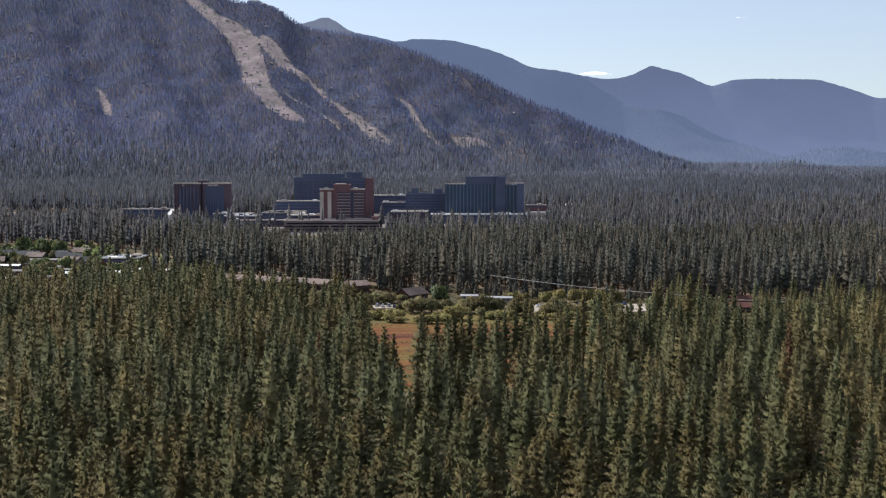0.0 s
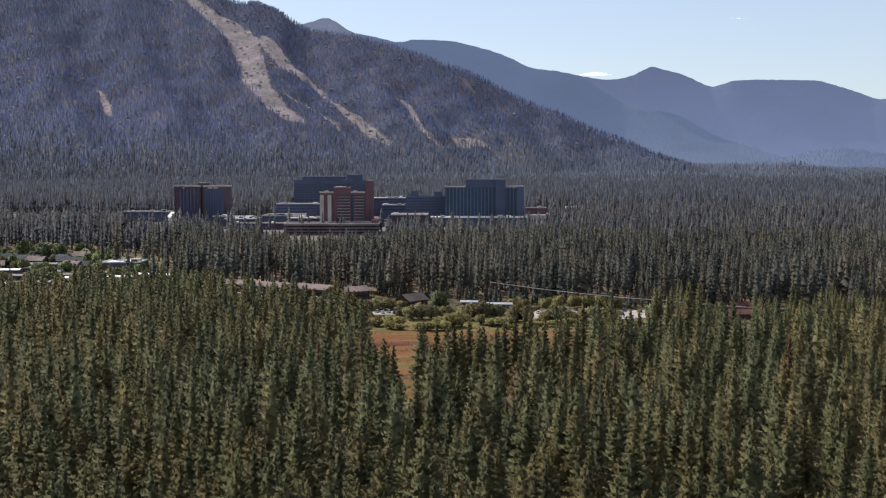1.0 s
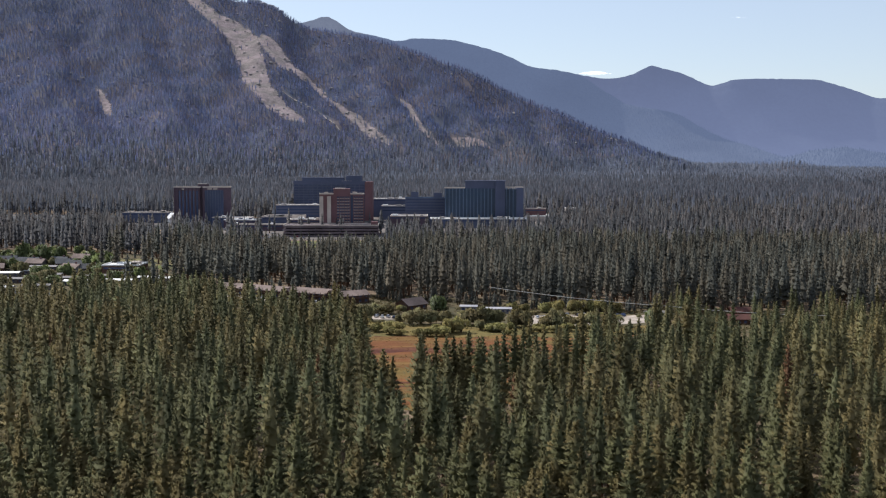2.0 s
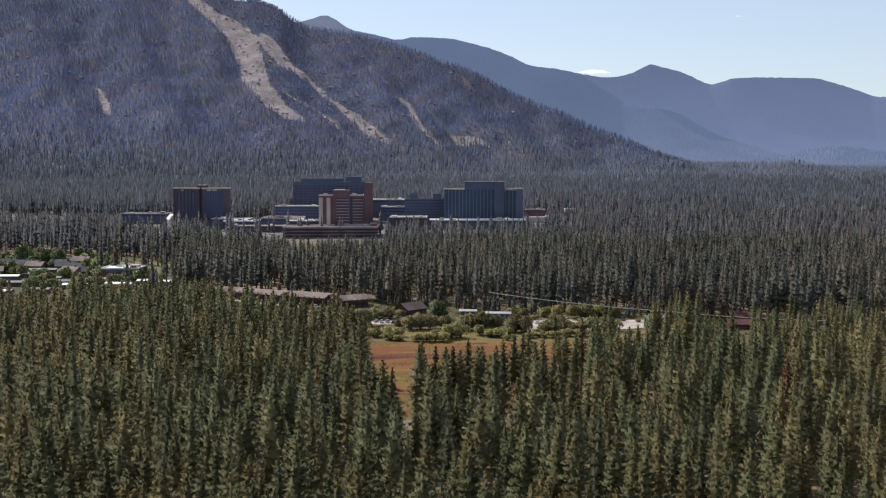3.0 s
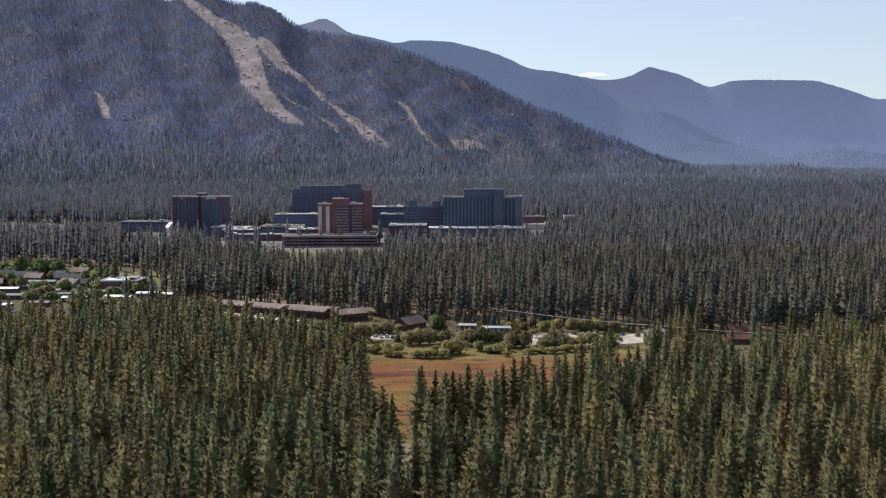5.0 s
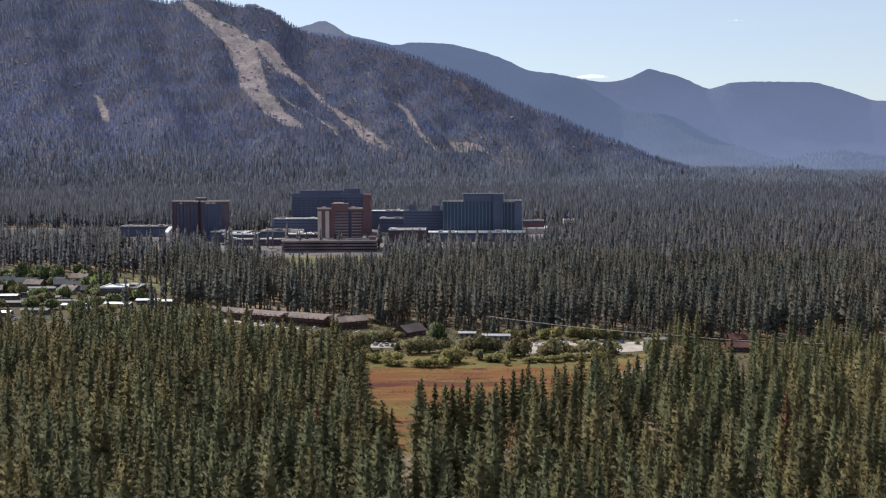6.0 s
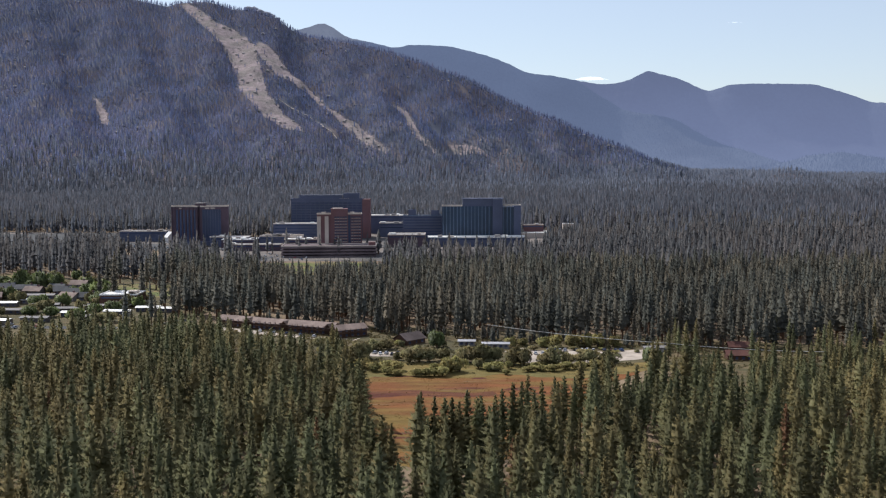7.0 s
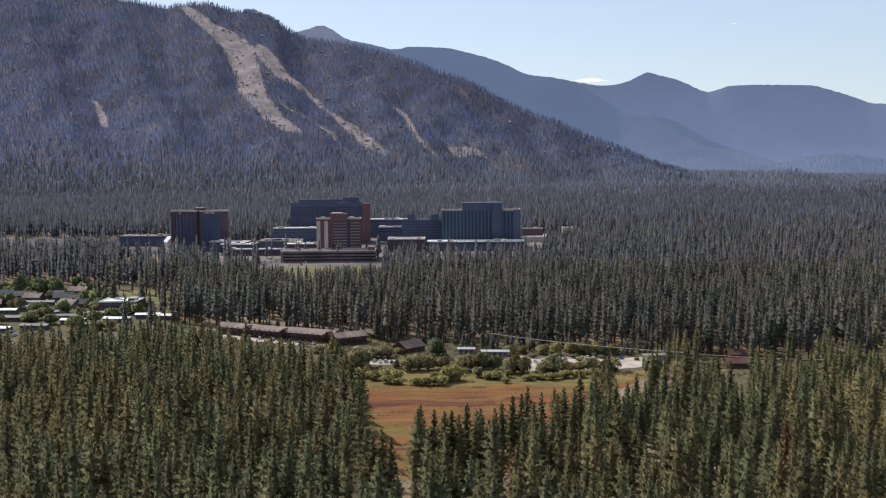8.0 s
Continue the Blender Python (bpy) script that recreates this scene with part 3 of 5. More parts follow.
for k in range(9):
    tall = 27.0
    crown = tree_template(500 + k, 14, 7, 84, 22, ("cone", "spire", "cone", "pine", "cone")[k % 5], wide=(5.4, 4.3, 5.9, 3.9, 5.0)[k % 5], blade=(0.95, 0.27), start=0.17, body=0.48)
    trunk = trunk_template(500 + k, sides=8, limbs=34)
    pines.append((mesh_from("crown", *crown, [NEEDLES], True), mesh_from("trunk", *trunk, [BARK])))
    soft_normals(pines[-1][0], 0, 0, k, 0.4, 1.0)


def pine(k, x, y, tall, wide, turn, label, group):
    top = tagged(new("pine_tree"), label, "tree", group)
    for name, me in zip(("crown", "trunk"), pines[k]):
        ob = new(name, me)
        ob.parent = top
    top.matrix_world = Matrix.Translation((x, y, float(land(x, y)) - 0.15)) @ Matrix.Rotation(turn, 4, "Z") @ Matrix.Diagonal((wide * tall / 27, wide * tall / 27, tall / 27, 1))
    return top


dead_crown = mesh_from("crown", *tree_template(640, 12, 7, 64, 16, "spire", wide=2.9, blade=(0.9, 0.22), start=0.2, body=0.45), [NEEDLES_DEAD], True)
soft_normals(dead_crown, 0, 0, 9)
DEAD = [(-136, 367, 26), (-137, 390, 26), (21, 309, 24), (110, 336, 28), (-38, 325, 27), (-107, 380, 26), (-476, 1231, 24)]
FRINGE = [(-6.2, 342, 31), (-2.2, 341, 29.5), (1, 336, 30), (3.8, 338, 30), (6.2, 334, 29.5), (8.5, 344, 31), (11.6, 338, 30), (13.8, 345, 29), (15.5, 334, 28), (20.5, 350, 30), (24.2, 357, 30.5), (27.5, 362, 30), (30.3, 370, 31), (18, 345, 29), (-28, 366, 29), (-29.5, 388, 30), (-31.5, 407, 30), (-22, 312, 30.5), (-19.5, 308, 29.5), (-17, 312, 30.5), (-14.6, 306, 29.5),
          (-31, 425, 27), (-36, 436, 30), (-40, 455, 29), (-44, 470, 28), (-48, 490, 29), (-52, 512, 28), (36, 374, 28), (45, 386, 27), (53, 400, 30), (60, 412, 29), (66, 430, 28), (72, 452, 27), (103.5, 444, 33), (99, 428, 33)]
taken = [np.array([f[0] for f in FRINGE]), np.array([f[1] for f in FRINGE])]
r = np.random.RandomState(77)
for x, y, tall in FRINGE:
    pine(r.randint(9), x, y, tall, 0.85 + 0.3 * r.rand(), 6.28 * r.rand(), "tall green pine standing at the meadow's edge", "pines round the meadow")

for x, y, tall in DEAD:
    top = pine(3, x, y, tall, 0.95, x, "rust-brown dying pine among green trees", "dying pines")
    top.children[0].data = dead_crown

NEAR_EDGE = 250.0
x, y, r = scatter(150, NEAR_EDGE, 8.2, 10, half=0.43, extra=6)
for px, py in zip(x[:275], y[:275]):
    pine(r.randint(9), px, py, 19 + 13 * r.rand(), 0.8 + 0.4 * r.rand(), 6.28 * r.rand(), "tall olive-green pine in the dense forest", "pines of the near forest")

crowns_near = [tree_template(100 + k, 10, 6, 60, 9, ("cone", "spire", "cone", "pine", "cone")[k % 5], wide=(5.4, 4.3, 5.9, 3.9, 5.0)[k % 5], blade=(1.2, 0.35), start=0.17, body=0.56) for k in range(15)]
trunks_near = [trunk_template(100 + k, sides=4, levels=(0.0, 0.4, 0.9)) for k in range(15)]
x, y, r = scatter(NEAR_EDGE + 2, 620, 8.2, 11)
k = y < np.interp(x, NEAR_X, NEAR_Y)
k |= (y < 600) & (x > 118) & (r.rand(len(x)) < 0.16)
k &= ~((np.abs(x / y - 0.281) < 0.010) & (y > 432) & (y < 590))
k &= ~((x / y > -0.071) & (x / y < -0.041) & (y > 314) & (y < 480)) & ~((x / y > -0.041) & (x / y < -0.026) & (y > 262) & (y < 480))
k &= waves(x, y, 24, 70) < 1.35
for fx, fy in zip(*taken):
    k &= np.hypot(x - fx, y - fy) > 3
x, y = x[k], y[k]
tall = ages(17, 15, len(x), r)
tall = np.where((x > 92) & (y > 425), np.minimum(tall, 21.0 - 3 * (y > 500)), tall)
tall = np.where((x < -33) & (y > 440), np.maximum(tall, 23.5 + 4 * r.rand(len(x))), tall)
tall = np.where((x < -100) & (y > 500), np.maximum(tall, 25.5 + 4 * r.rand(len(x))), tall)
forest("near_pine_forest", "dense stand of tall green pines and firs", x, y, tall, r, crowns_near, trunks_near, NEEDLES_STAND, disorder=0.36)

crowns_mid = [tree_template(200 + k, 10, 5, 32, 4, ("cone", "spire", "cone", "cone")[k % 4], wide=(5.3, 4.0, 4.7, 5.0)[k % 4], blade=(1.6, 0.46), start=0.19, body=0.66) for k in range(14)]
crowns_back = [tree_template(240 + k, 7, 5, 13, 3, ("cone", "spire", "cone", "cone")[k % 4], wide=(5.3, 4.0, 4.7, 5.0)[k % 4], blade=(2.0, 0.6), start=0.15, body=0.78) for k in range(14)]
trunks_mid = [trunk_template(200 + k, sides=3, thick=0.36, levels=(0.0, 0.6)) for k in range(14)]
x, y, r = scatter(560, 1700, 8.0, 12, growth=0.06)
fade = ease(y, 1150, 1700) > r.rand(len(y))
k = ~fade & tree_room(x, y) & ((y < 1290) | ~inside(STRIP, x, y)) & (y > np.interp(x, MID_X, MID_Y) + 6 * waves(x, y, 40, 62)) & (waves(x, y, 55, 92) < 1.25) & ((y > np.interp(x, MID_X, MID_Y) + 40) | (r.rand(len(x)) < 0.66))
x, y = x[k], y[k]
tall = ages(20, 12, len(x), r) * np.interp(y, [560, 850, 1000], [1, 1, 0.86]) * np.where((x < -200) & (y < 1100), 1.12, 1.0)
# low growth before the parking garage
clear = (x / y > -0.17) & (x / y < -0.055) & (y > 820) & (y < 1100)
tall = np.where(clear, np.minimum(tall, np.maximum(112 - (0.0895 + 0.011 * r.rand(len(x)) ** 0.6) * y - land(x, y), 3.5)), tall)
# beyond 930 m the stand takes needles with more haze in their colour
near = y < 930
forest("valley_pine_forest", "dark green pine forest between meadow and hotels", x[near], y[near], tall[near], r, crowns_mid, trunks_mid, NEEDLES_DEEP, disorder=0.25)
forest("resort_pine_forest", "dark green pine forest in front of the hotels", x[~near], y[~near], tall[~near], r, crowns_back, trunks_mid, NEEDLES_RESORT_HAZE, disorder=0.2)

# young pines and brush along the forest's front edge
x, y, r = scatter(598, 690, 4.2, 17)
edge = np.interp(x, MID_X, MID_Y)
k = (y > edge - 13) & (y < edge + 9) & (x > -150) & (r.rand(len(x)) < 0.5) & tree_room(x, y)
k &= ~((np.abs(x + 12) < 11) & (y < 628)) & ~((np.abs(x - 24) < 17) & (y < 612))
x, y = x[k], y[k]
forest("young_pine_edge", "young green pines along the forest's front edge", x, y, 4 + 8 * r.rand(len(x)), r, crowns_mid, trunks_mid, NEEDLES_DEEP, (1.3, 2.0), disorder=0.25)

# the same wood goes on below and beside the flight
r = np.random.RandomState(19)
x, y = r.uniform(-150, 150, 900), r.uniform(-150, 150, 900)
k = np.abs(x) > 0.435 * np.maximum(y - 120, 0)
x, y = x[k], y[k]
forest("launch_pine_forest", "green pine forest below the flight path", x, y, ages(15, 13, len(x), r), r, crowns_back, trunks_mid, NEEDLES_STAND)

crowns_far = [tree_template(300 + k, 4, 4, 1, 2, ("cone", "spire")[k % 2], wide=3.9, blade=(2.5, 0.8), start=0.06) for k in range(10)]
x, y, r = scatter(1150, 4550, 7.8, 13, growth=0.8)
k = (ease(y, 1150, 1700) > r.rand(len(y))) & tree_room(x, y) & (y + r.uniform(-300, 300, len(y)) < foot_y(x / y) + 450 + 1200 * (x / y > 0.2))
x, y = x[k], y[k]
tall = 15 + 13 * r.rand(len(x))
# the hazier needle colour is picked more often with distance
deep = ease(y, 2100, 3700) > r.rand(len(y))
forest("far_pine_forest", "dark pine forest covering the far valley floor", x[~deep], y[~deep], tall[~deep], r, crowns_far, None, NEEDLES_FAR_HAZE, disorder=0.2)
forest("distant_pine_forest", "pine forest tinted with pale blue haze at the valley's far end", x[deep], y[deep], tall[deep], r, crowns_far, None, NEEDLES_DISTANT_HAZE, disorder=0.2)

crowns_slope = [tree_template(400 + k, 3, 4, 1, 2, ("cone", "spire")[k % 2], wide=3.5, blade=(3.2, 1.0), start=0.05) for k in range(8)]
# all ground beyond 1500 m gets the haze-blue litter
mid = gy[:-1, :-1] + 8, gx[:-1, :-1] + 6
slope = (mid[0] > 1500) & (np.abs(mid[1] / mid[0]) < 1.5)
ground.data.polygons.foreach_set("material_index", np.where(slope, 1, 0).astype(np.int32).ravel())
x, y, r = scatter(2300, 4720, 9.0, 14, growth=0.1)
k = (y + r.uniform(-300, 300, len(y)) >= foot_y(x / y) + 450) & (y < crest_y(x / y) + 45) & (np.interp(x / y, CREST_U, CREST_E) > -0.008) & (x / y < 0.23)
sway_x, sway_y = 7 * waves(x, y, 60, 63), 9 * waves(x, y, 45, 66)
open_slope = waves(x, y, 150, 64) > 1.35
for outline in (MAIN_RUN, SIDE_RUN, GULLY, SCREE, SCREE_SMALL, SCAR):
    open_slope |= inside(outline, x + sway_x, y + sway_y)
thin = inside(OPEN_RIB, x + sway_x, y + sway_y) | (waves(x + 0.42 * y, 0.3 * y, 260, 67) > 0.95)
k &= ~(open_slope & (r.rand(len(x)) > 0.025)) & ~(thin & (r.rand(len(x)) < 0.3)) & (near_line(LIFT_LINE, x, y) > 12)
x, y = x[k], y[k]
# these needles carry the mountain's blue haze in their base colour
forest("mountain_fir_forest", "firs tinted with blue haze covering the steep mountain slope", x, y, 11 + 12 * r.rand(len(x)) ** 1.3, r, crowns_slope, None, NEEDLES_SLOPE_HAZE, disorder=0.2)


# ---- rocks on the slope ----
def rock_shape(seed):
    """A rough angular block."""
    r = np.random.RandomState(seed)
    bm = bmesh.new()
    bmesh.ops.create_icosphere(bm, subdivisions=1, radius=1)
    v = np.array([p.co[:] for p in bm.verts]) * (0.7 + 0.5 * r.rand(len(bm.verts)))[:, None]
    f = np.array([[p.index for p in q.verts] for q in bm.faces])
    bm.free()
    v[:, 2] = np.maximum(v[:, 2], -0.35)
    return v, f


r = np.random.RandomState(31)
x, y = r.uniform(-1900, 700, 2600), r.uniform(2700, 4600, 2600)
k = (np.abs(x / y) < 0.45) & (y > foot_y(x / y) + 500) & (y < crest_y(x / y)) & ((waves(x, y, 300, 65) > 0.2) | (near_line(SIDE_RUN, x, y) < 60) | inside(MAIN_RUN, x, y))
x, y = x[k], y[k]
v, f, _ = planted([rock_shape(s) for s in range(5)], x, y, land(x, y) + 1.5, 2.0 + 4.0 * r.rand(len(x)) ** 2, r, (0.9, 1.7))
tagged(new("granite_boulders", mesh_from("granite_boulders", v, f, [ROCK])), "pale granite boulders scattered over the slope", "rocks", kind="stuff")
for k, (x, y, s) in enumerate([(-818, 4630, 18), (-790, 4626, 20), (-764, 4618, 18), (-738, 4612, 20), (-712, 4606, 17), (-690, 4598, 13)]):
    v, f = rock_shape(80 + k)
    ob = tagged(new("rock_outcrop", mesh_from("rock_outcrop", v * (s * 1.25, s, s), f, [CREST_ROCK])), "bare granite outcrop on the mountain crest", "rock", "crest outcrops")
    ob.location = (x, y, float(land(x, y)) + s * 0.9)

# trees on the hazy ridge behind, and on the low hill, with the same haze emission
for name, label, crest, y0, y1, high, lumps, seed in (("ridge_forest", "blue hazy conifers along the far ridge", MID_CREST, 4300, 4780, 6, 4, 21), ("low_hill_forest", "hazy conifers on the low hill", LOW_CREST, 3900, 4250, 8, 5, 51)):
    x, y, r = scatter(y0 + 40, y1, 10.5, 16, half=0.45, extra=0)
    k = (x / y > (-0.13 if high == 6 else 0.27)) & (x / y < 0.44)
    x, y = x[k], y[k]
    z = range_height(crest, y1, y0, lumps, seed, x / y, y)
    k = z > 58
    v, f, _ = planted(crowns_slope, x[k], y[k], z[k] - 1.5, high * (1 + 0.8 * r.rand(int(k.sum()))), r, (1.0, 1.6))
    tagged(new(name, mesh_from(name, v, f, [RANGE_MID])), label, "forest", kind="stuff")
# ---- building kit ----
def brush_box(bm, x0, x1, y0, y1, z0, z1):
    v = [bm.verts.new(p) for p in ((x0, y0, z0), (x1, y0, z0), (x1, y1, z0), (x0, y1, z0), (x0, y0, z1), (x1, y0, z1), (x1, y1, z1), (x0, y1, z1))]
    for q in ((3, 2, 1, 0), (4, 5, 6, 7), (0, 1, 5, 4), (1, 2, 6, 5), (2, 3, 7, 6), (3, 0, 4, 7)):
        bm.faces.new([v[i] for i in q])


def part(name, bm, mat, parent, label=""):
    """One bmesh as one mesh object under a thing or a part."""
    me = bpy.data.meshes.new(name)
    bmesh.ops.recalc_face_normals(bm, faces=bm.faces)
    bm.to_mesh(me)
    bm.free()
    me.materials.append(mat)
    ob = new(name, me)
    ob.parent = parent
    return tagged(ob, label)


def box(name, parent, mat, x0, x1, y0, y1, z0, z1, label="", bevel=0.0):
    bm = bmesh.new()
    brush_box(bm, x0, x1, y0, y1, z0, z1)
    if bevel:
        bmesh.ops.bevel(bm, geom=bm.edges[:], offset=bevel, segments=1, affect="EDGES")
    return part(name, bm, mat, parent, label)


def repeat(name, me, parent, spots):
    """Alike pieces on one mesh, each at its own spot."""
    for p in spots:
        ob = new(name, me)
        ob.parent = parent
        ob.location = p


def piece(name, mat, w, d, h):
    bm = bmesh.new()
    brush_box(bm, -w / 2, w / 2, -d / 2, d / 2, 0, h)
    me = bpy.data.meshes.new(name)
    bm.to_mesh(me)
    bm.free()
    me.materials.append(mat)
    return me


def place(name, label, category, x, y, turn=0.0, group=""):
    top = tagged(new(name), label, category, group)
    top.matrix_world = pose(x, y, float(land(x, y)), 0, 0, turn)
    return top


def parapet(parent, x0, x1, y0, y1, z, h, mat, t=0.5, name="parapet"):
    """A low wall round a flat roof."""
    bm = bmesh.new()
    brush_box(bm, x0 - 0.15, x1 + 0.15, y0 - 0.15, y0 + t, z, z + h)
    brush_box(bm, x0 - 0.15, x1 + 0.15, y1 - t, y1 + 0.15, z, z + h)
    brush_box(bm, x0 - 0.15, x0 + t, y0 + t, y1 - t, z, z + h)
    brush_box(bm, x1 - t, x1 + 0.15, y0 + t, y1 - t, z, z + h)
    return part(name, bm, mat, parent)


# ---- hotels ----
def chevron_hotel():
    """Brown tower of two wings that meet at a blunt angle, one wing faced with dark glass."""
    top = place("hotel_tower", "brown hotel tower with dark glass wing and ribbed masonry", "hotel", -280.5, 1254)
    top.location.z = 10
    for side, label in ((-1, "ribbed brown masonry wing"), (1, "dark glazed wing with brown end pier")):
        wing = new("wing", None)
        wing.parent = top
        tagged(wing, label)
        wing.matrix_basis = pose(side * 16, 2, 0, 0, 0, side * 9)
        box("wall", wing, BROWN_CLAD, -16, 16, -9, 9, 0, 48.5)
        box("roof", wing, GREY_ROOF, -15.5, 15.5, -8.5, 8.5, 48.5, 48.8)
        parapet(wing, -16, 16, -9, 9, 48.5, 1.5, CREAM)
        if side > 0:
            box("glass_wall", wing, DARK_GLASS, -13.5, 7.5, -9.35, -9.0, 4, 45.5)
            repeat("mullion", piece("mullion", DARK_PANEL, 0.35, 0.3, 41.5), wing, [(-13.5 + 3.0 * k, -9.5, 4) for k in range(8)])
            repeat("sign_panel", piece("sign_panel", CREAM, 5.0, 0.3, 1.4), wing, [(-8, -9.2, 46.4), (-1.5, -9.2, 46.4)])
        else:
            repeat("rib", piece("rib", BROWN_CLAD, 1.1, 0.8, 48.4), wing, [(-15.3 + 4.3 * k, -9.4, 0) for k in range(8)])
            repeat("window_strip", piece("window_strip", DARK_GLASS, 2.2, 0.24, 42), wing, [(-8.9 + 4.3 * k, -9.1, 3) for k in range(6)])
            repeat("sign_panel", piece("sign_panel", CREAM, 4.0, 0.3, 1.2), wing, [(-5, -9.2, 46.2)])
    box("lift_tower", top, BROWN_CLAD, -5, 5, -6, 8, 0, 52.5)
    box("lift_cap", top, GREY_ROOF, -5.4, 5.4, -6.4, 8.4, 52.5, 53.1)
    repeat("antenna", piece("antenna", DARK_PANEL, 0.3, 0.3, 4), top, [(-1, 0, 53.1), (3, 2, 53.1)])
    box("podium", top, DARK_PANEL, -30, 42, -16, -9.8, 0, 9)
    return top


def slab_hotel():
    """Broad dark glass slab with a red-brown end wall and roof plant."""
    top = place("hotel_tower", "wide dark glass hotel slab with red-brown end wall", "hotel", -137, 1336, 0)
    top.location.z = 12
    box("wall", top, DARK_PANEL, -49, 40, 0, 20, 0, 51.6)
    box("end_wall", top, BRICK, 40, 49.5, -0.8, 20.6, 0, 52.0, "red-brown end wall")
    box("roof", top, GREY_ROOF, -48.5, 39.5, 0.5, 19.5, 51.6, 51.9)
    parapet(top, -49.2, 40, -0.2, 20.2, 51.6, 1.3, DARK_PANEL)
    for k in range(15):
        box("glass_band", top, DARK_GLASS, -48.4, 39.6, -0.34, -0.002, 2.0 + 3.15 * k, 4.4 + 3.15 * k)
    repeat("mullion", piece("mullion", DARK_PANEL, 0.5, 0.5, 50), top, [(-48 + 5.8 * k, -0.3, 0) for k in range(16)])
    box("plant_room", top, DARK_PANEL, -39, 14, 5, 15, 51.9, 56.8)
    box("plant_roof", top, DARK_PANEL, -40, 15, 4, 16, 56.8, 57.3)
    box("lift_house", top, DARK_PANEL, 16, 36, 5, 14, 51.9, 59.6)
    repeat("vent", piece("vent", CREAM, 1.2, 1.2, 1.4), top, [(12 + 2.6 * k, 2.5, 51.9) for k in range(5)])
    return top


def brick_hotel():
    """Brick tower with cream piers on one flank and bands of windows."""
    top = place("hotel_tower", "red brick hotel tower with cream piers and window bands", "hotel", -108, 1148, 6)
    top.location.z = 9
    box("wall", top, BRICK, -24, 24, 0, 17, 0, 45)
    box("core", top, BRICK, -9, 9, -1.5, 15, 0, 51, "taller brick lift core")
    box("core_roof", top, CREAM, -7, 4, 2, 12, 51, 51.7)
    box("roof", top, GREY_ROOF, -23.5, 23.5, 0.5, 16.5, 45, 45.3)
    parapet(top, -24, 24, 0, 17, 45, 1.1, CREAM)
    for x in (-22.2, -14.0):
        box("pier", top, CREAM, x - 1.8, x + 2.3, -0.9, 0.0, 0, 43, "cream concrete pier")
    # thin strip of dark glass set on the wall beside the core
    box("recess", top, DARK_GLASS, 9.2, 12.0, -0.2, 0.0, 2, 44)
    for k in range(13):
        z = 3.5 + 3.15 * k
        box("window_band", top, DARK_GLASS, -5.5, 8.4, -1.75, -1.5, z, z + 1.5)
        box("window_band", top, DARK_GLASS, 12.4, 23.0, -0.25, 0.0, z, z + 1.5)
        box("balcony_rail", top, CREAM, -5.5, 8.4, -1.95, -1.5, z - 0.7, z - 0.15)
        box("balcony_rail", top, CREAM, 12.4, 23.0, -0.45, 0.0, z - 0.7, z - 0.15)
    repeat("window_pier", piece("window_pier", BRICK, 0.7, 0.6, 43), top, [(-5.6 + 2.8 * k, -1.9, 1) for k in range(6)] + [(12.3 + 2.65 * k, -0.4, 1) for k in range(5)])
    repeat("roof_unit", piece("roof_unit", CREAM, 4.5, 4, 2.0), top, [(-17, 8, 45.3), (14, 8, 45.3)])
    return top


def fin_hotel():
    """Dark blue tower with pale vertical fins and a raised middle."""
    top = place("hotel_tower", "dark blue glass hotel tower with vertical metal fins", "hotel", 48.5, 1254, 0)
    top.location.z = 11
    box("wall", top, BLUE_GLASS, -46, 14, 0, 22, 0, 47)
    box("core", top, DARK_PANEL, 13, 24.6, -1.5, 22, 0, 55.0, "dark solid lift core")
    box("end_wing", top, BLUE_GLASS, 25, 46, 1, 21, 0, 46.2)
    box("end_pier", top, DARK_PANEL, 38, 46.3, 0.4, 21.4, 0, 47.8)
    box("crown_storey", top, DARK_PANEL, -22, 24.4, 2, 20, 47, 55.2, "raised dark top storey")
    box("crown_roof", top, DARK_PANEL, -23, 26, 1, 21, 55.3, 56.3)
    parapet(top, -46, -22.4, 0, 22, 47, 1.2, CREAM)
    parapet(top, 26, 46, 1, 21, 47.9, 0.9, CREAM)
    repeat("fin", piece("fin", STEEL_BLUE, 0.9, 0.9, 44), top, [(-45 + 4.15 * k, -0.45, 3) for k in range(14)] + [(26 + 4.1 * k, 0.55, 3) for k in range(3)])
    repeat("core_fin", piece("core_fin", DARK_PANEL, 0.8, 0.6, 53.5), top, [(14 + 3.4 * k, -1.8, 1) for k in range(4)])
    repeat("roof_unit", piece("roof_unit", CREAM, 2.5, 2.5, 1.8), top, [(30, 8, 46.2), (35, 9, 46.2)])
    return top


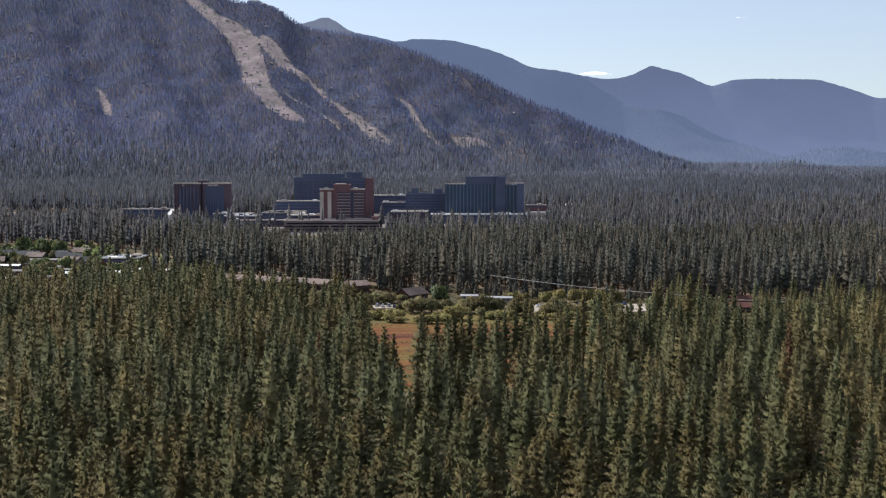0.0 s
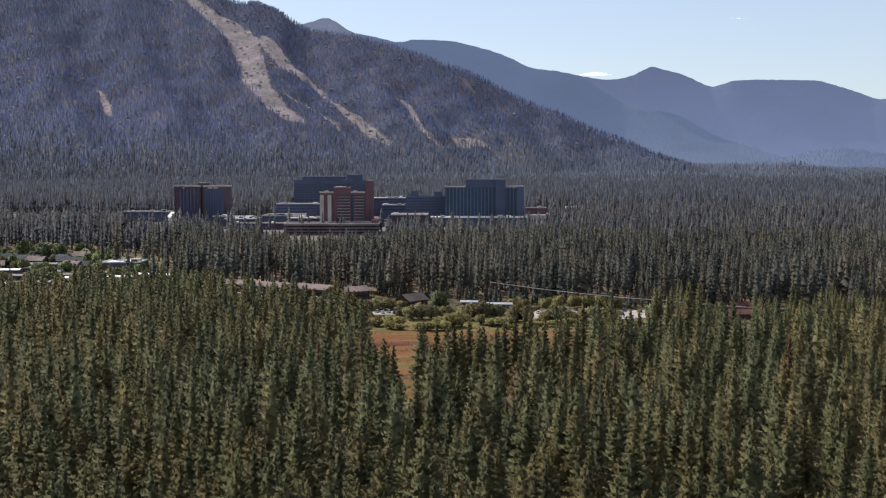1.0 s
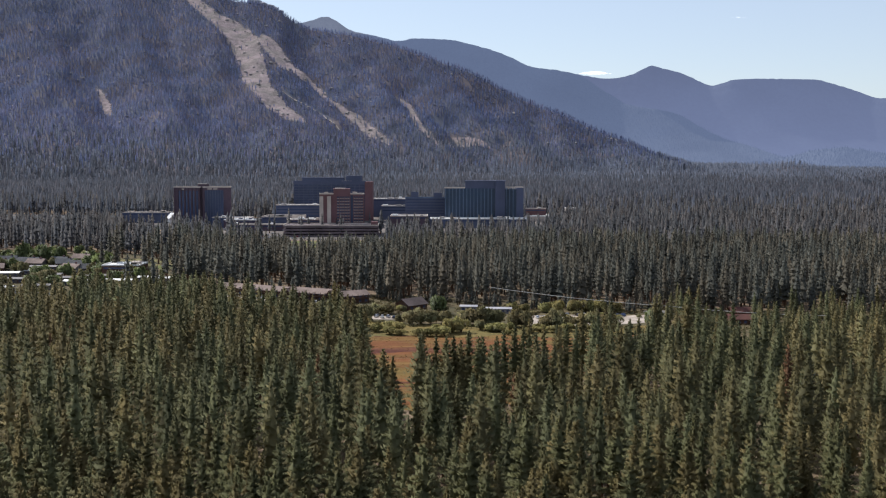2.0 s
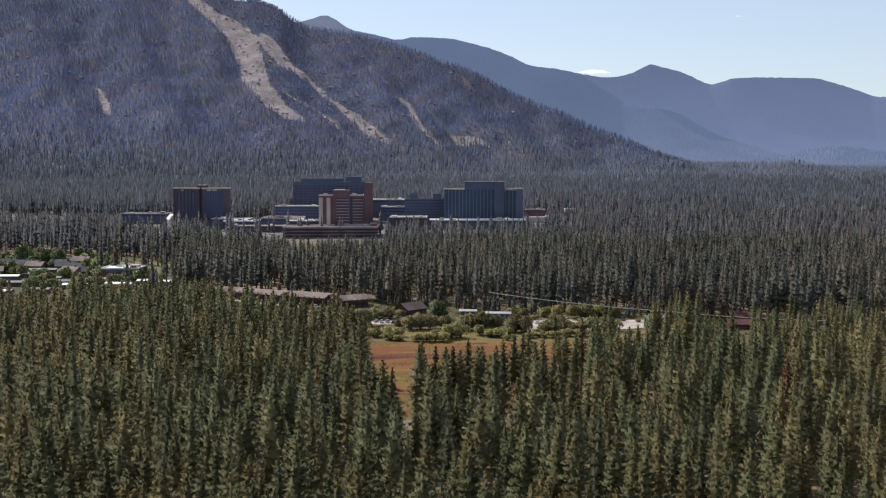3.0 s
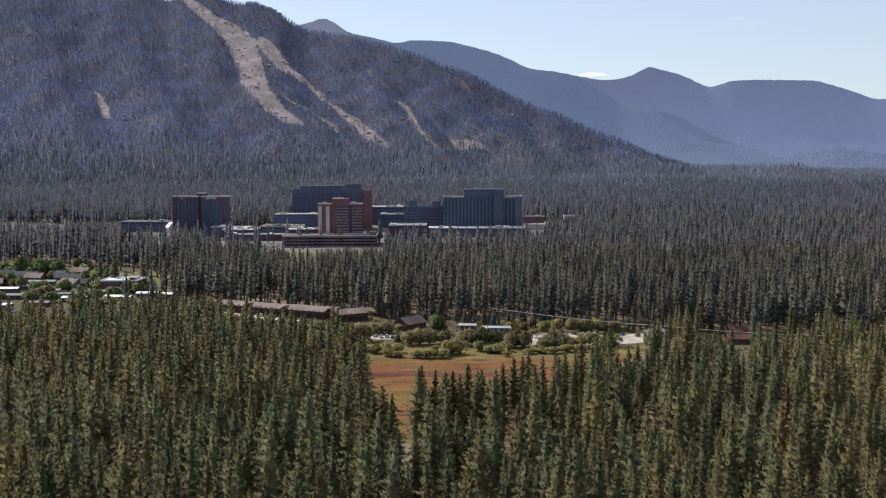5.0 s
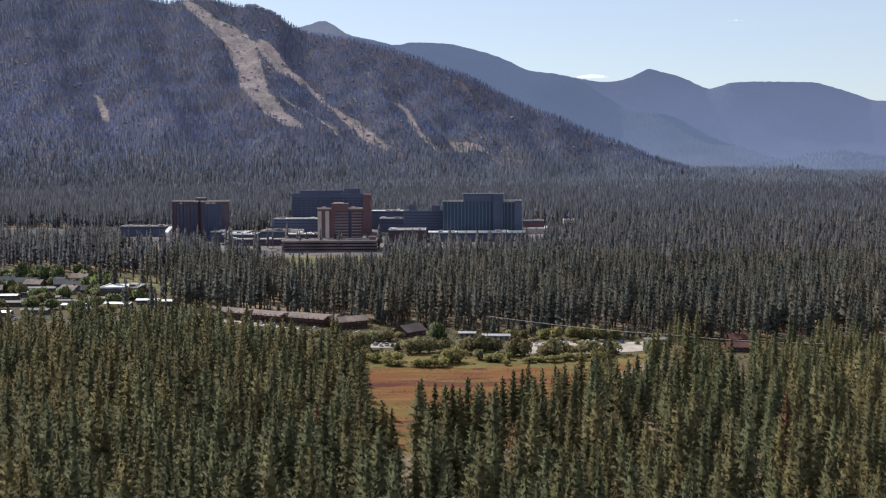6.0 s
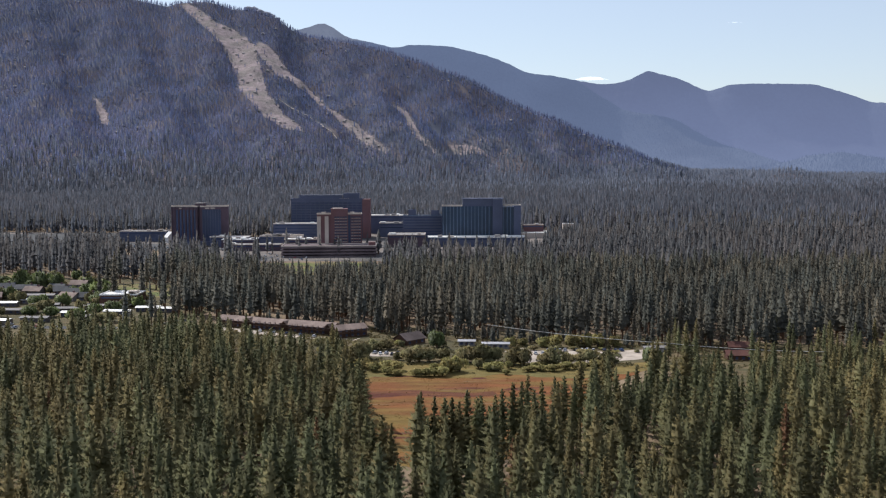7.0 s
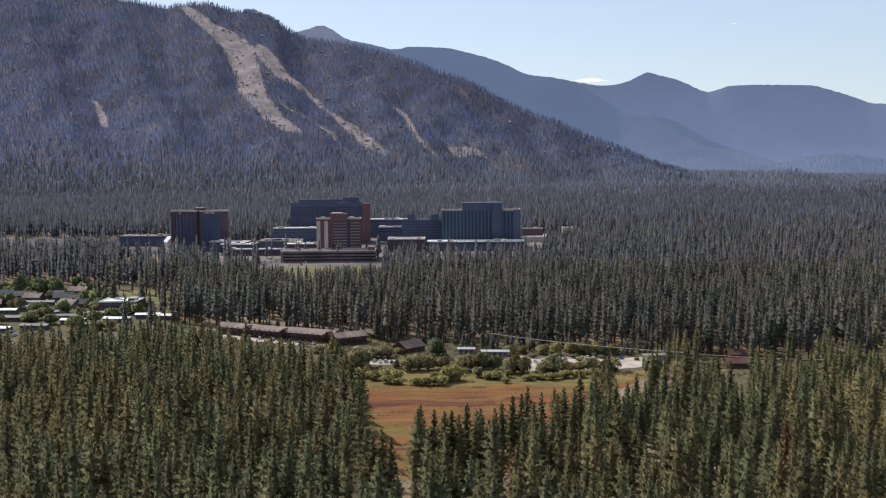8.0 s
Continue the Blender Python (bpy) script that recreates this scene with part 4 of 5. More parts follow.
def flat_block(label, x, y, w, d, h, wall, roof, rim, turn=0, bands=0, units=0, lift=None, category="building"):
    """A low flat-roofed block with parapet, window bands and roof plant."""
    top = place("low_building", label, category, x, y, turn)
    if lift is not None:
        top.location.z = lift
    box("wall", top, wall, -w / 2, w / 2, 0, d, -3, h)
    box("roof", top, roof, -w / 2 + 0.4, w / 2 - 0.4, 0.4, d - 0.4, h, h + 0.25)
    parapet(top, -w / 2, w / 2, 0, d, h, 0.9, rim)
    for k in range(bands):
        z = h - 2.3 - 3.4 * k
        if z > 0.5:
            box("window_band", top, DARK_GLASS, -w / 2 + 1.5, w / 2 - 1.5, -0.2, 0.0, z, z + 1.3)
    r = random.Random(int(x * 7 + y))
    for k in range(units):
        ux, s = (r.random() - 0.5) * w * 0.8, 1.5 + 2 * r.random()
        box("roof_unit", top, r.choice((CREAM, GREY_ROOF, WHITE_ROOF)), ux - s, ux + s, d * 0.3, d * 0.3 + 2 * s, h + 0.25, h + 1.6 + 1.2 * r.random(), bevel=0.1)
    return top


def parking_deck():
    """Open parking deck: slabs with pale edges on columns."""
    top = place("parking_garage", "tiered parking garage with dark open levels", "garage", -114, 1102, 3)
    top.location.z = 10.5
    for k in range(4):
        box("deck", top, DECK, -50, 48, 0, 34, 3.2 * k + 1.0, 3.2 * k + 3.0)
    repeat("column", piece("column", BROWN_CLAD, 0.7, 0.7, 12.4), top, [(-49 + 8.0 * k, 0.9, 0) for k in range(13)])
    box("back_wall", top, DARK_PANEL, -49.5, 47.5, 30, 33, 0, 11)
    parapet(top, -50, 48, 0, 34, 12.5, 1.0, CREAM)
    box("stair_tower", top, BRICK, 40, 47, 4, 12, 12.5, 16.5)
    return top


chevron_hotel()
slab_hotel()
brick_hotel()
fin_hotel()
parking_deck()
flat_block("dark long annex with pale roof edge", -169, 1250, 52, 22, 24, DARK_PANEL, WHITE_ROOF, CREAM, bands=4, units=2)
flat_block("dark window-banded hotel annex with roof plant", -21, 1288, 48, 20, 31, DARK_PANEL, GREY_ROOF, STEEL_BLUE, bands=8, units=0)
flat_block("dark plant house on stepped roof", -34, 1300, 9, 8, 37, DARK_PANEL, GREY_ROOF, DARK_PANEL)
flat_block("dark plant house on stepped roof", -6, 1300, 10, 8, 36, DARK_PANEL, GREY_ROOF, DARK_PANEL)
flat_block("long grey casino hall with white roof", -68, 1395, 50, 30, 23, DARK_PANEL, WHITE_ROOF, CREAM, bands=1, units=4)
flat_block("grey stepped casino hall behind the towers", -58, 1350, 38, 28, 17, DARK_PANEL, GREY_ROOF, CREAM, bands=2, units=3)
flat_block("tan casino podium with white roof edge", -38, 1205, 42, 40, 13.5, BROWN_CLAD, GREY_ROOF, CREAM, bands=1, units=2)
flat_block("long low casino podium with white roof edge", 42, 1212, 112, 30, 10, DARK_PANEL, WHITE_ROOF, WHITE_ROOF, bands=1, units=4)
flat_block("low casino hall with bright white roof", -226, 1196, 38, 30, 9.5, BROWN_CLAD, WHITE_ROOF, WHITE_ROOF, bands=1, units=4)
flat_block("low casino hall with grey gravel roof", -184, 1204, 40, 32, 12.5, DARK_PANEL, GREY_ROOF, CREAM, bands=1, units=6)
flat_block("long low canopy hall with pale roof", -205, 1166, 62, 14, 6.5, BROWN_CLAD, WHITE_ROOF, CREAM, bands=1, units=3)
flat_block("small plant house with pale roof", -160, 1188, 14, 10, 15, CREAM, WHITE_ROOF, CREAM)
flat_block("low casino hall with pale roof", -150, 1165, 40, 24, 12, BROWN_CLAD, WHITE_ROOF, CREAM, bands=1, units=3)
flat_block("low dark hall with pale canopy", -240, 1215, 44, 20, 11, DARK_PANEL, WHITE_ROOF, CREAM, bands=1, units=2)
flat_block("low dark casino wing beside the tower", -362, 1300, 56, 24, 12, DARK_PANEL, GREY_ROOF, CREAM, bands=1, units=5)
flat_block("reddish shop row with pale roofs", 118, 1375, 30, 14, 12, BRICK, GREY_ROOF, CREAM, bands=1, units=2)
flat_block("low shop with white roof", 122, 1330, 42, 14, 6, CREAM, WHITE_ROOF, WHITE_ROOF, units=2)
flat_block("low shop with white roof", 168, 1400, 14, 10, 11, CREAM, WHITE_ROOF, WHITE_ROOF)
# ---- meadow, lots and lawns ----
from mathutils.geometry import delaunay_2d_cdt


def patch(name, outline, mat, lift, label, category="ground", step=9.0, ragged=1.0, seed=1):
    """A thin cover on the ground inside a plan outline, with a ragged edge."""
    r = random.Random(seed)
    rim = []
    for (x0, y0), (x1, y1) in zip(outline, outline[1:] + outline[:1]):
        n = max(1, int(math.hypot(x1 - x0, y1 - y0) / 5))
        for k in range(n):
            rim.append(Vector((x0 + (x1 - x0) * k / n + (r.random() - 0.5) * 2 * ragged, y0 + (y1 - y0) * k / n + (r.random() - 0.5) * 2 * ragged)))
    xs, ys = [p.x for p in rim], [p.y for p in rim]
    gx, gy = np.meshgrid(np.arange(min(xs), max(xs), step), np.arange(min(ys), max(ys), step))
    ok = inside([(p.x, p.y) for p in rim], gx.ravel(), gy.ravel())
    pts = rim + [Vector(p) for p in zip(gx.ravel()[ok].tolist(), gy.ravel()[ok].tolist())]
    v, _, f, *_ = delaunay_2d_cdt(pts, [], [list(range(len(rim)))], 1, 1e-4)
    co = np.array([(p.x, p.y, 0) for p in v])
    co[:, 2] = land(co[:, 0], co[:, 1]) + lift
    me = bpy.data.meshes.new(name)
    me.from_pydata(co.tolist(), [], [list(t) for t in f])
    me.materials.append(mat)
    return tagged(new(name, me), label, category, kind="structure")


patch("meadow", MEADOW[:4] + [(-52, 532), (-20, 540), (30, 536), (70, 540), (112, 545)] + MEADOW[11:], MEADOW_GRASS, 0.05, "autumn meadow of rust and ochre grass", "meadow", seed=2)
patch("rough_grass", [(-52, 526), (-66, 548), (-84, 590), (-108, 612), (-160, 640), (-160, 690), (-90, 690), (-30, 680), (40, 658), (110, 646), (200, 610), (300, 596), (300, 470), (170, 450), (125, 470), (114, 535), (60, 532), (-20, 536)], BRUSH, 0.03, "dry olive grass and brush beside the road", "grass", ragged=2, seed=14)
patch("sedge_bank", [(-46, 512), (-20, 520), (10, 516), (30, 522), (70, 512), (100, 530), (110, 552), (40, 552), (-10, 556), (-60, 575), (-90, 600), (-70, 570)], SEDGE, 0.10, "green and yellow sedge along the meadow", "sedge", ragged=2.5, seed=3)
r = random.Random(44)
for k in range(26):
    # long low drifts of darker sedge and bleached straw across the meadow
    y = r.uniform(400, 522)
    x, l, w = r.uniform(-36, 60) + 6, r.uniform(4, 17), r.uniform(0.5, 2.4)
    mat = RED_SEDGE if k % 3 else STRAW
    w = w if k % 3 else w * 0.35
    drift = [(x + l * math.cos(a) * r.uniform(0.75, 1.1), y + w * math.sin(a) * r.uniform(0.6, 1.2) + 0.06 * l * math.cos(a)) for a in [6.283 * j / 14 for j in range(14)]]
    if inside(MEADOW, np.array([x - l, x + l]), np.array([y, y])).all():
        patch("sedge_drift", drift, mat, 0.09, "dark red sedge drift in the meadow" if k % 3 else "bleached straw streak in the meadow", "grass", step=40, ragged=0.25, seed=50 + k)
patch("sedge_drift", [(-32, 470), (-12, 476), (10, 472), (26, 476), (24, 483), (4, 481), (-14, 488), (-33, 484)], RED_SEDGE, 0.075, "dark red sedge drift in the meadow", "grass", step=6, ragged=1.2, seed=90)
patch("gravel_lot", [(44, 553), (66, 551), (102, 560), (116, 572), (112, 592), (92, 586), (70, 594), (52, 590), (46, 598), (36, 588)], GRAVEL, 0.15, "pale gravel parking lot beside the meadow", "parking lot", seed=4)
patch("gravel_lot_small", [(-40, 573), (-22, 572), (-16, 582), (-22, 588), (-38, 584)], GRAVEL, 0.15, "small pale gravel yard among the willows", "parking lot", seed=5)
patch("lodge_drive", [(-150, 684), (-100, 655), (-72, 640), (-62, 634), (-48, 634), (-50, 627), (-64, 628), (-104, 646), (-152, 675)], GRAVEL, 0.12, "pale concrete drive along the lodge", "drive", ragged=0.3, seed=6)
patch("golf_lawn", [(-290, 880), (-262, 905), (-205, 890), (-196, 850), (-210, 815), (-225, 822), (-270, 850)], LAWN, 0.08, "green and straw-coloured golf lawn", "lawn", ragged=2, seed=7)
patch("garden_lawn", [(-410, 945), (-380, 985), (-362, 980), (-372, 940)], LAWN, 0.08, "sunlit green lawn behind the houses", "lawn", seed=8)
patch("fairway", [(-190, 960), (-208, 1050), (-70, 1060), (-70, 960), (-110, 900), (-150, 900)], LAWN, 0.08, "mown fairway before the parking garage", "lawn", ragged=2, seed=9)
patch("car_park", [(-590, 1262), (-590, 1400), (-430, 1410), (-400, 1300), (-330, 1260), (-240, 1180), (-250, 1150), (-330, 1200), (-420, 1225)], ASPHALT, 0.08, "large asphalt car park in front of the hotels", "car park", seed=10)
patch("resort_paving", [(p[0] * 0.985, p[1] + 6) for p in STRIP], PAVING, 0.04, "pale dusty paving round the hotels", "paving", step=25, seed=15)
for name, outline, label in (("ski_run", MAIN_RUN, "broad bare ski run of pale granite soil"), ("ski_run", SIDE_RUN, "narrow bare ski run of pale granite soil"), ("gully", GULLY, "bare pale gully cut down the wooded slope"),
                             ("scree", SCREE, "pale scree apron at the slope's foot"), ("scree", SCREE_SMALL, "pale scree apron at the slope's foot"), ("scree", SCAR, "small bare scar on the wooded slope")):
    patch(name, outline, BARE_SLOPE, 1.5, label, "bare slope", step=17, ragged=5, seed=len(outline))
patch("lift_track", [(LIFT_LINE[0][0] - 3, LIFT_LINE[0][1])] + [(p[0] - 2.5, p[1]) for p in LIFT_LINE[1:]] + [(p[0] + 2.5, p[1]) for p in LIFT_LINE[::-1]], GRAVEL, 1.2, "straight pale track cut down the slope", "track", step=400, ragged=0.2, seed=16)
patch("village_ground", [(p[0], p[1]) for p in SUBURB], BRUSH, 0.03, "dry grass and brush between the houses", "grass", step=15, ragged=2, seed=17)
patch("village_street", [(-420, 655), (-420, 665), (-300, 690), (-200, 680), (-170, 712), (-165, 705), (-195, 670), (-300, 678)], ASPHALT, 0.08, "asphalt lane between the mobile homes", "road", seed=11)


# ---- houses ----
def gable_roof(bm, x0, x1, y0, y1, eave, ridge, over=0.7, thick=0.25):
    """A gabled roof with its ridge along x."""
    ym = (y0 + y1) / 2
    k = (ridge - eave) / (ym - y0)
    pts = []
    for x in (x0 - over, x1 + over):
        for dz in (0, thick):
            pts += [(x, y0 - over, eave - k * over + dz), (x, ym, ridge + dz), (x, y1 + over, eave - k * over + dz)]
    v = [bm.verts.new(p) for p in pts]
    for q in ((3, 4, 10, 9), (4, 5, 11, 10), (1, 0, 6, 7), (2, 1, 7, 8), (0, 3, 9, 6), (5, 2, 8, 11), (0, 1, 4, 3), (1, 2, 5, 4), (6, 9, 10, 7), (7, 10, 11, 8)):
        bm.faces.new([v[i] for i in q])


def gable_walls(bm, x0, x1, y0, y1, eave, ridge):
    ym = (y0 + y1) / 2
    a = [bm.verts.new(p) for p in ((x0, y0, -1), (x0, y1, -1), (x0, y1, eave), (x0, ym, ridge), (x0, y0, eave))]
    b = [bm.verts.new(p) for p in ((x1, y0, -1), (x1, y1, -1), (x1, y1, eave), (x1, ym, ridge), (x1, y0, eave))]
    bm.faces.new(a)
    bm.faces.new(b[::-1])
    bm.faces.new((a[0], a[4], b[4], b[0]))
    bm.faces.new((a[1], b[1], b[2], a[2]))
    bm.faces.new((a[4], a[3], b[3], b[4]))
    bm.faces.new((a[3], a[2], b[2], b[3]))


def house(label, x, y, w, d, eave, ridge, turn, wall, roof, windows=3, storeys=1, name="house", category="house", chimney=False):
    top = place(name, label, category, x, y, turn)
    bm = bmesh.new()
    gable_walls(bm, -w / 2, w / 2, 0, d, eave, ridge - 0.1)
    part("wall", bm, wall, top)
    bm = bmesh.new()
    gable_roof(bm, -w / 2, w / 2, 0, d, eave + 0.05, ridge)
    rf = part("roof", bm, roof, top)
    if chimney:
        box("chimney", rf, BRICK, w * 0.2, w * 0.2 + 1.1, d * 0.5, d * 0.5 + 1.1, ridge - 1, ridge + 1.3)
    for s in range(storeys):
        for k in range(windows):
            wx = -w / 2 + w * (k + 0.5) / windows
            z = 0.9 + 2.8 * s
            win = box("window", top, DARK_GLASS, wx - 0.8, wx + 0.8, -0.06, 0.04, z, z + 1.3)
            box("sill", win, SIDING, wx - 0.95, wx + 0.95, -0.16, 0.0, z - 0.12, z)
    box("door", top, TIMBER, -w * 0.08, -w * 0.08 + 1.0, -0.08, 0.03, 0.05, 2.1)
    return top


LODGE = "long brown timber lodge wing with weathered shingle roof"


def lodge_wing(label, x, y, w, d, eave, ridge, turn, windows, gables):
    """A two-storey lodge wing with a gallery rail and cross gables that face the drive."""
    top = house(label, x, y, w, d, eave, ridge, turn, TIMBER, BROWN_ROOF, windows, 2, "lodge", "lodge")
    for gx in gables:
        bm = bmesh.new()
        v = [bm.verts.new(p) for p in ((gx - 2.9, -1.6, eave - 0.2), (gx + 2.9, -1.6, eave - 0.2), (gx, -1.6, ridge + 0.1), (gx - 2.9, d / 2, eave - 0.2), (gx + 2.9, d / 2, eave - 0.2), (gx, d / 2, ridge + 0.1))]
        for q in ((0, 2, 5, 3), (2, 1, 4, 5)):
            bm.faces.new([v[n] for n in q])
        bmesh.ops.solidify(bm, geom=bm.faces[:], thickness=0.25)
        part("cross_gable", bm, BROWN_ROOF, top)
        bm = bmesh.new()
        v = [bm.verts.new(p) for p in ((gx - 2.3, -0.6, -0.5), (gx + 2.3, -0.6, -0.5), (gx + 2.3, -0.6, eave - 0.1), (gx, -0.6, ridge - 0.5), (gx - 2.3, -0.6, eave - 0.1))]
        bm.faces.new(v)
        bmesh.ops.solidify(bm, geom=bm.faces[:], thickness=0.3)
        part("gable_wall", bm, TIMBER, top)
    box("gallery", top, TIMBER, -w / 2 + 0.5, w / 2 - 0.5, -1.5, -0.1, 2.7, 2.9)
    box("gallery_rail", top, TIMBER, -w / 2 + 0.5, w / 2 - 0.5, -1.55, -1.42, 3.6, 3.8)
    repeat("post", piece("post", TIMBER, 0.22, 0.22, 5.6), top, [(-w / 2 + 1 + k * (w - 2) / windows, -1.45, 0) for k in range(windows + 1)])
    return top


lodge_wing(LODGE, -131, 678, 27, 10, 4.4, 6.6, -27, 6, (11,))
lodge_wing(LODGE, -107, 665.5, 28, 10, 4.4, 6.6, -27, 7, (11.5,))
lodge_wing(LODGE, -80.5, 652, 33, 10.5, 4.6, 7.0, -27, 8, (14,))
lodge_wing("two-storey brown lodge end with gabled shingle roof", -53, 639, 20, 10, 4.8, 7.2, 32, 5, ())
house("small dark brown gabled house among willows", -14, 613, 15, 11, 3.0, 6.2, 46, TIMBER, DARK_BROWN_ROOF, 3)
house("white trailer home with low pitched roof", 15, 606, 9, 5, 2.7, 3.3, -3, SIDING, TRAILER_ROOF, 3, name="trailer_home", category="mobile home")
house("white trailer home with low pitched roof", 31, 597, 15, 5, 2.7, 3.3, -3, SIDING, TRAILER_ROOF, 5, name="trailer_home", category="mobile home")
house("pale trailer home beside the gravel lot", 119, 583, 13, 5, 2.7, 3.3, 5, SIDING, GREY_ROOF, 4, name="trailer_home", category="mobile home")
house("rust-red roofed house among tall pines", 158, 558, 13, 9, 2.8, 4.8, -3, TIMBER, RED_ROOF, 4)
house("rust-red roofed barn behind the house", 165, 582, 12, 8, 3.2, 5.4, -3, TIMBER, RED_ROOF, 4, name="barn", category="barn")
flat_block("brown clubhouse with flat white roof", -233, 770, 27, 24, 8.2, TIMBER, WHITE_ROOF, WHITE_ROOF, bands=1, units=2, category="clubhouse")

for k, (x, y) in enumerate([(78, 1008), (127, 1061), (474, 1144), (298, 1076), (169, 904), (299, 839), (-17, 934)]):
    house("pale-roofed cabin hidden deep among pines", x, y, 12, 9, 5.0 + k % 3, 8.0 + k % 3, 10 * (k % 4) - 15, SIDING, WHITE_ROOF, 3, 2, "cabin", "cabin")

house("white steep-roofed hall beside the brown tower", -329, 1282, 13, 11, 7, 13, -58, WHITE_ROOF, WHITE_ROOF, 3, 1, "hall", "hall")
r = random.Random(5)
HOMES = [(-306, 812, 22), (-292, 735, 24), (-283, 760, 20), (-262, 742, 18), (-250, 722, 16), (-317, 770, 20), (-300, 786, 18), (-222, 728, 18), (-205, 745, 16), (-235, 705, 16), (-268, 700, 18), (-290, 690, 20), (-190, 740, 14), (-328, 720, 20), (-246, 755, 14)]
for x, y, w in HOMES:
    house("long mobile home with pale flat-pitched roof", x, y, w, 6.5, 2.9, 3.7, r.uniform(-7, 5), DIM_SIDING, r.choice((WHITE_ROOF, WHITE_ROOF, GREY_ROOF)), 5, name="mobile_home", category="mobile home")
for x, y, w in [(-332, 850, 16), (-352, 862, 15), (-345, 830, 16), (-322, 838, 14), (-366, 850, 14), (-310, 855, 14), (-296, 838, 15), (-376, 905, 16), (-358, 915, 15), (-300, 880, 14), (-282, 800, 15), (-285, 825, 14), (-338, 800, 15), (-360, 810, 15), (-265, 800, 13), (-262, 835, 13)]:
    house("small house with dark grey shingle roof", x, y, w, 10, 3.2, 6.2, r.uniform(-25, 25), r.choice((DIM_SIDING, TIMBER, SIDING)), r.choice((DARK_ROOF, DARK_ROOF, BROWN_ROOF)), 3, chimney=True)


# ---- cars ----
def make_car(paint, x, y, turn, tall=1.5, long=4.6):
    top = place("car", {0: "white", 1: "silver", 2: "dark", 3: "red", 4: "blue"}[paint] + " parked car on pale open ground", "car", x, y, turn, "parked cars")
    top.location.z += 0.16
    bm = bmesh.new()
    brush_box(bm, -long / 2, long / 2, -0.9, 0.9, 0.35, 0.95)
    bmesh.ops.bevel(bm, geom=bm.edges[:], offset=0.14, segments=2, affect="EDGES")
    part("body", bm, CAR_PAINTS[paint], top)
    bm = bmesh.new()
    w = [bm.verts.new(p) for p in ((-1.5, -0.82, 0.9), (1.1, -0.82, 0.9), (1.1, 0.82, 0.9), (-1.5, 0.82, 0.9), (-1.1, -0.66, tall), (0.5, -0.66, tall), (0.5, 0.66, tall), (-1.1, 0.66, tall))]
    for q in ((3, 2, 1, 0), (4, 5, 6, 7), (0, 1, 5, 4), (1, 2, 6, 5), (2, 3, 7, 6), (3, 0, 4, 7)):
        bm.faces.new([w[i] for i in q])
    cab = part("cabin", bm, DARK_GLASS, top)
    box("roof_panel", cab, CAR_PAINTS[paint], -1.08, 0.48, -0.64, 0.64, tall, tall + 0.05)
    for wx in (-long * 0.31, long * 0.31):
        for wy in (-0.82, 0.82):
            bm = bmesh.new()
            bmesh.ops.create_cone(bm, cap_ends=True, segments=12, radius1=0.33, radius2=0.33, depth=0.22, matrix=Matrix.Translation((wx, wy, 0.33)) @ Matrix.Rotation(radians(90), 4, "X"))
            part("wheel", bm, RUBBER, top)
    return top


cars = [make_car(k, 52 + 4 * k, 579, 90) for k in range(5)]
r = random.Random(9)
spots = [(60 + 3.1 * k, 588 + r.uniform(-1, 1)) for k in range(14) if k not in (4, 9)] + [(62 + 5 * k, 566 + r.uniform(-2, 2)) for k in range(7)] + [(-36 + 3.2 * k, 578 + r.uniform(-4, 5)) for k in range(5)] + [(-112 + 9 * k, 660 - 5.2 * k) for k in range(5)]
spots += [(r.uniform(-300, -190), r.uniform(672, 690)) for k in range(10)] + [(-560 + 8 * k, 1290 + 5 * (k % 3)) for k in range(16)] + [(-400 + 5.5 * k, 1240 - 3.2 * k) for k in range(24)] + [(-405 + 5.5 * k, 1256 - 3.2 * k) for k in range(24)]
spots += [(-248 + 3.0 * k, 1078 + 16 * (k % 4) + r.uniform(-1, 1)) for k in range(40)] + [(-420 + 4.0 * k, 1232 - 2.4 * k + 7 * (k % 2)) for k in range(26)]
spots += [(r.uniform(-330, -240), r.uniform(1150, 1200)) for k in range(30)] + [(-250 + 4.2 * k, 1168 + 6 * (k % 3)) for k in range(22)] + [(-560 + 6 * k, 1330 + 9 * (k % 2)) for k in range(20)]
for x, y in spots:
    c = copy_thing(r.choice(cars[:3] + cars[:2] + cars), pose(x, y, float(land(x, y)) + 0.2, 0, 0, 90 + r.uniform(-12, 12)))


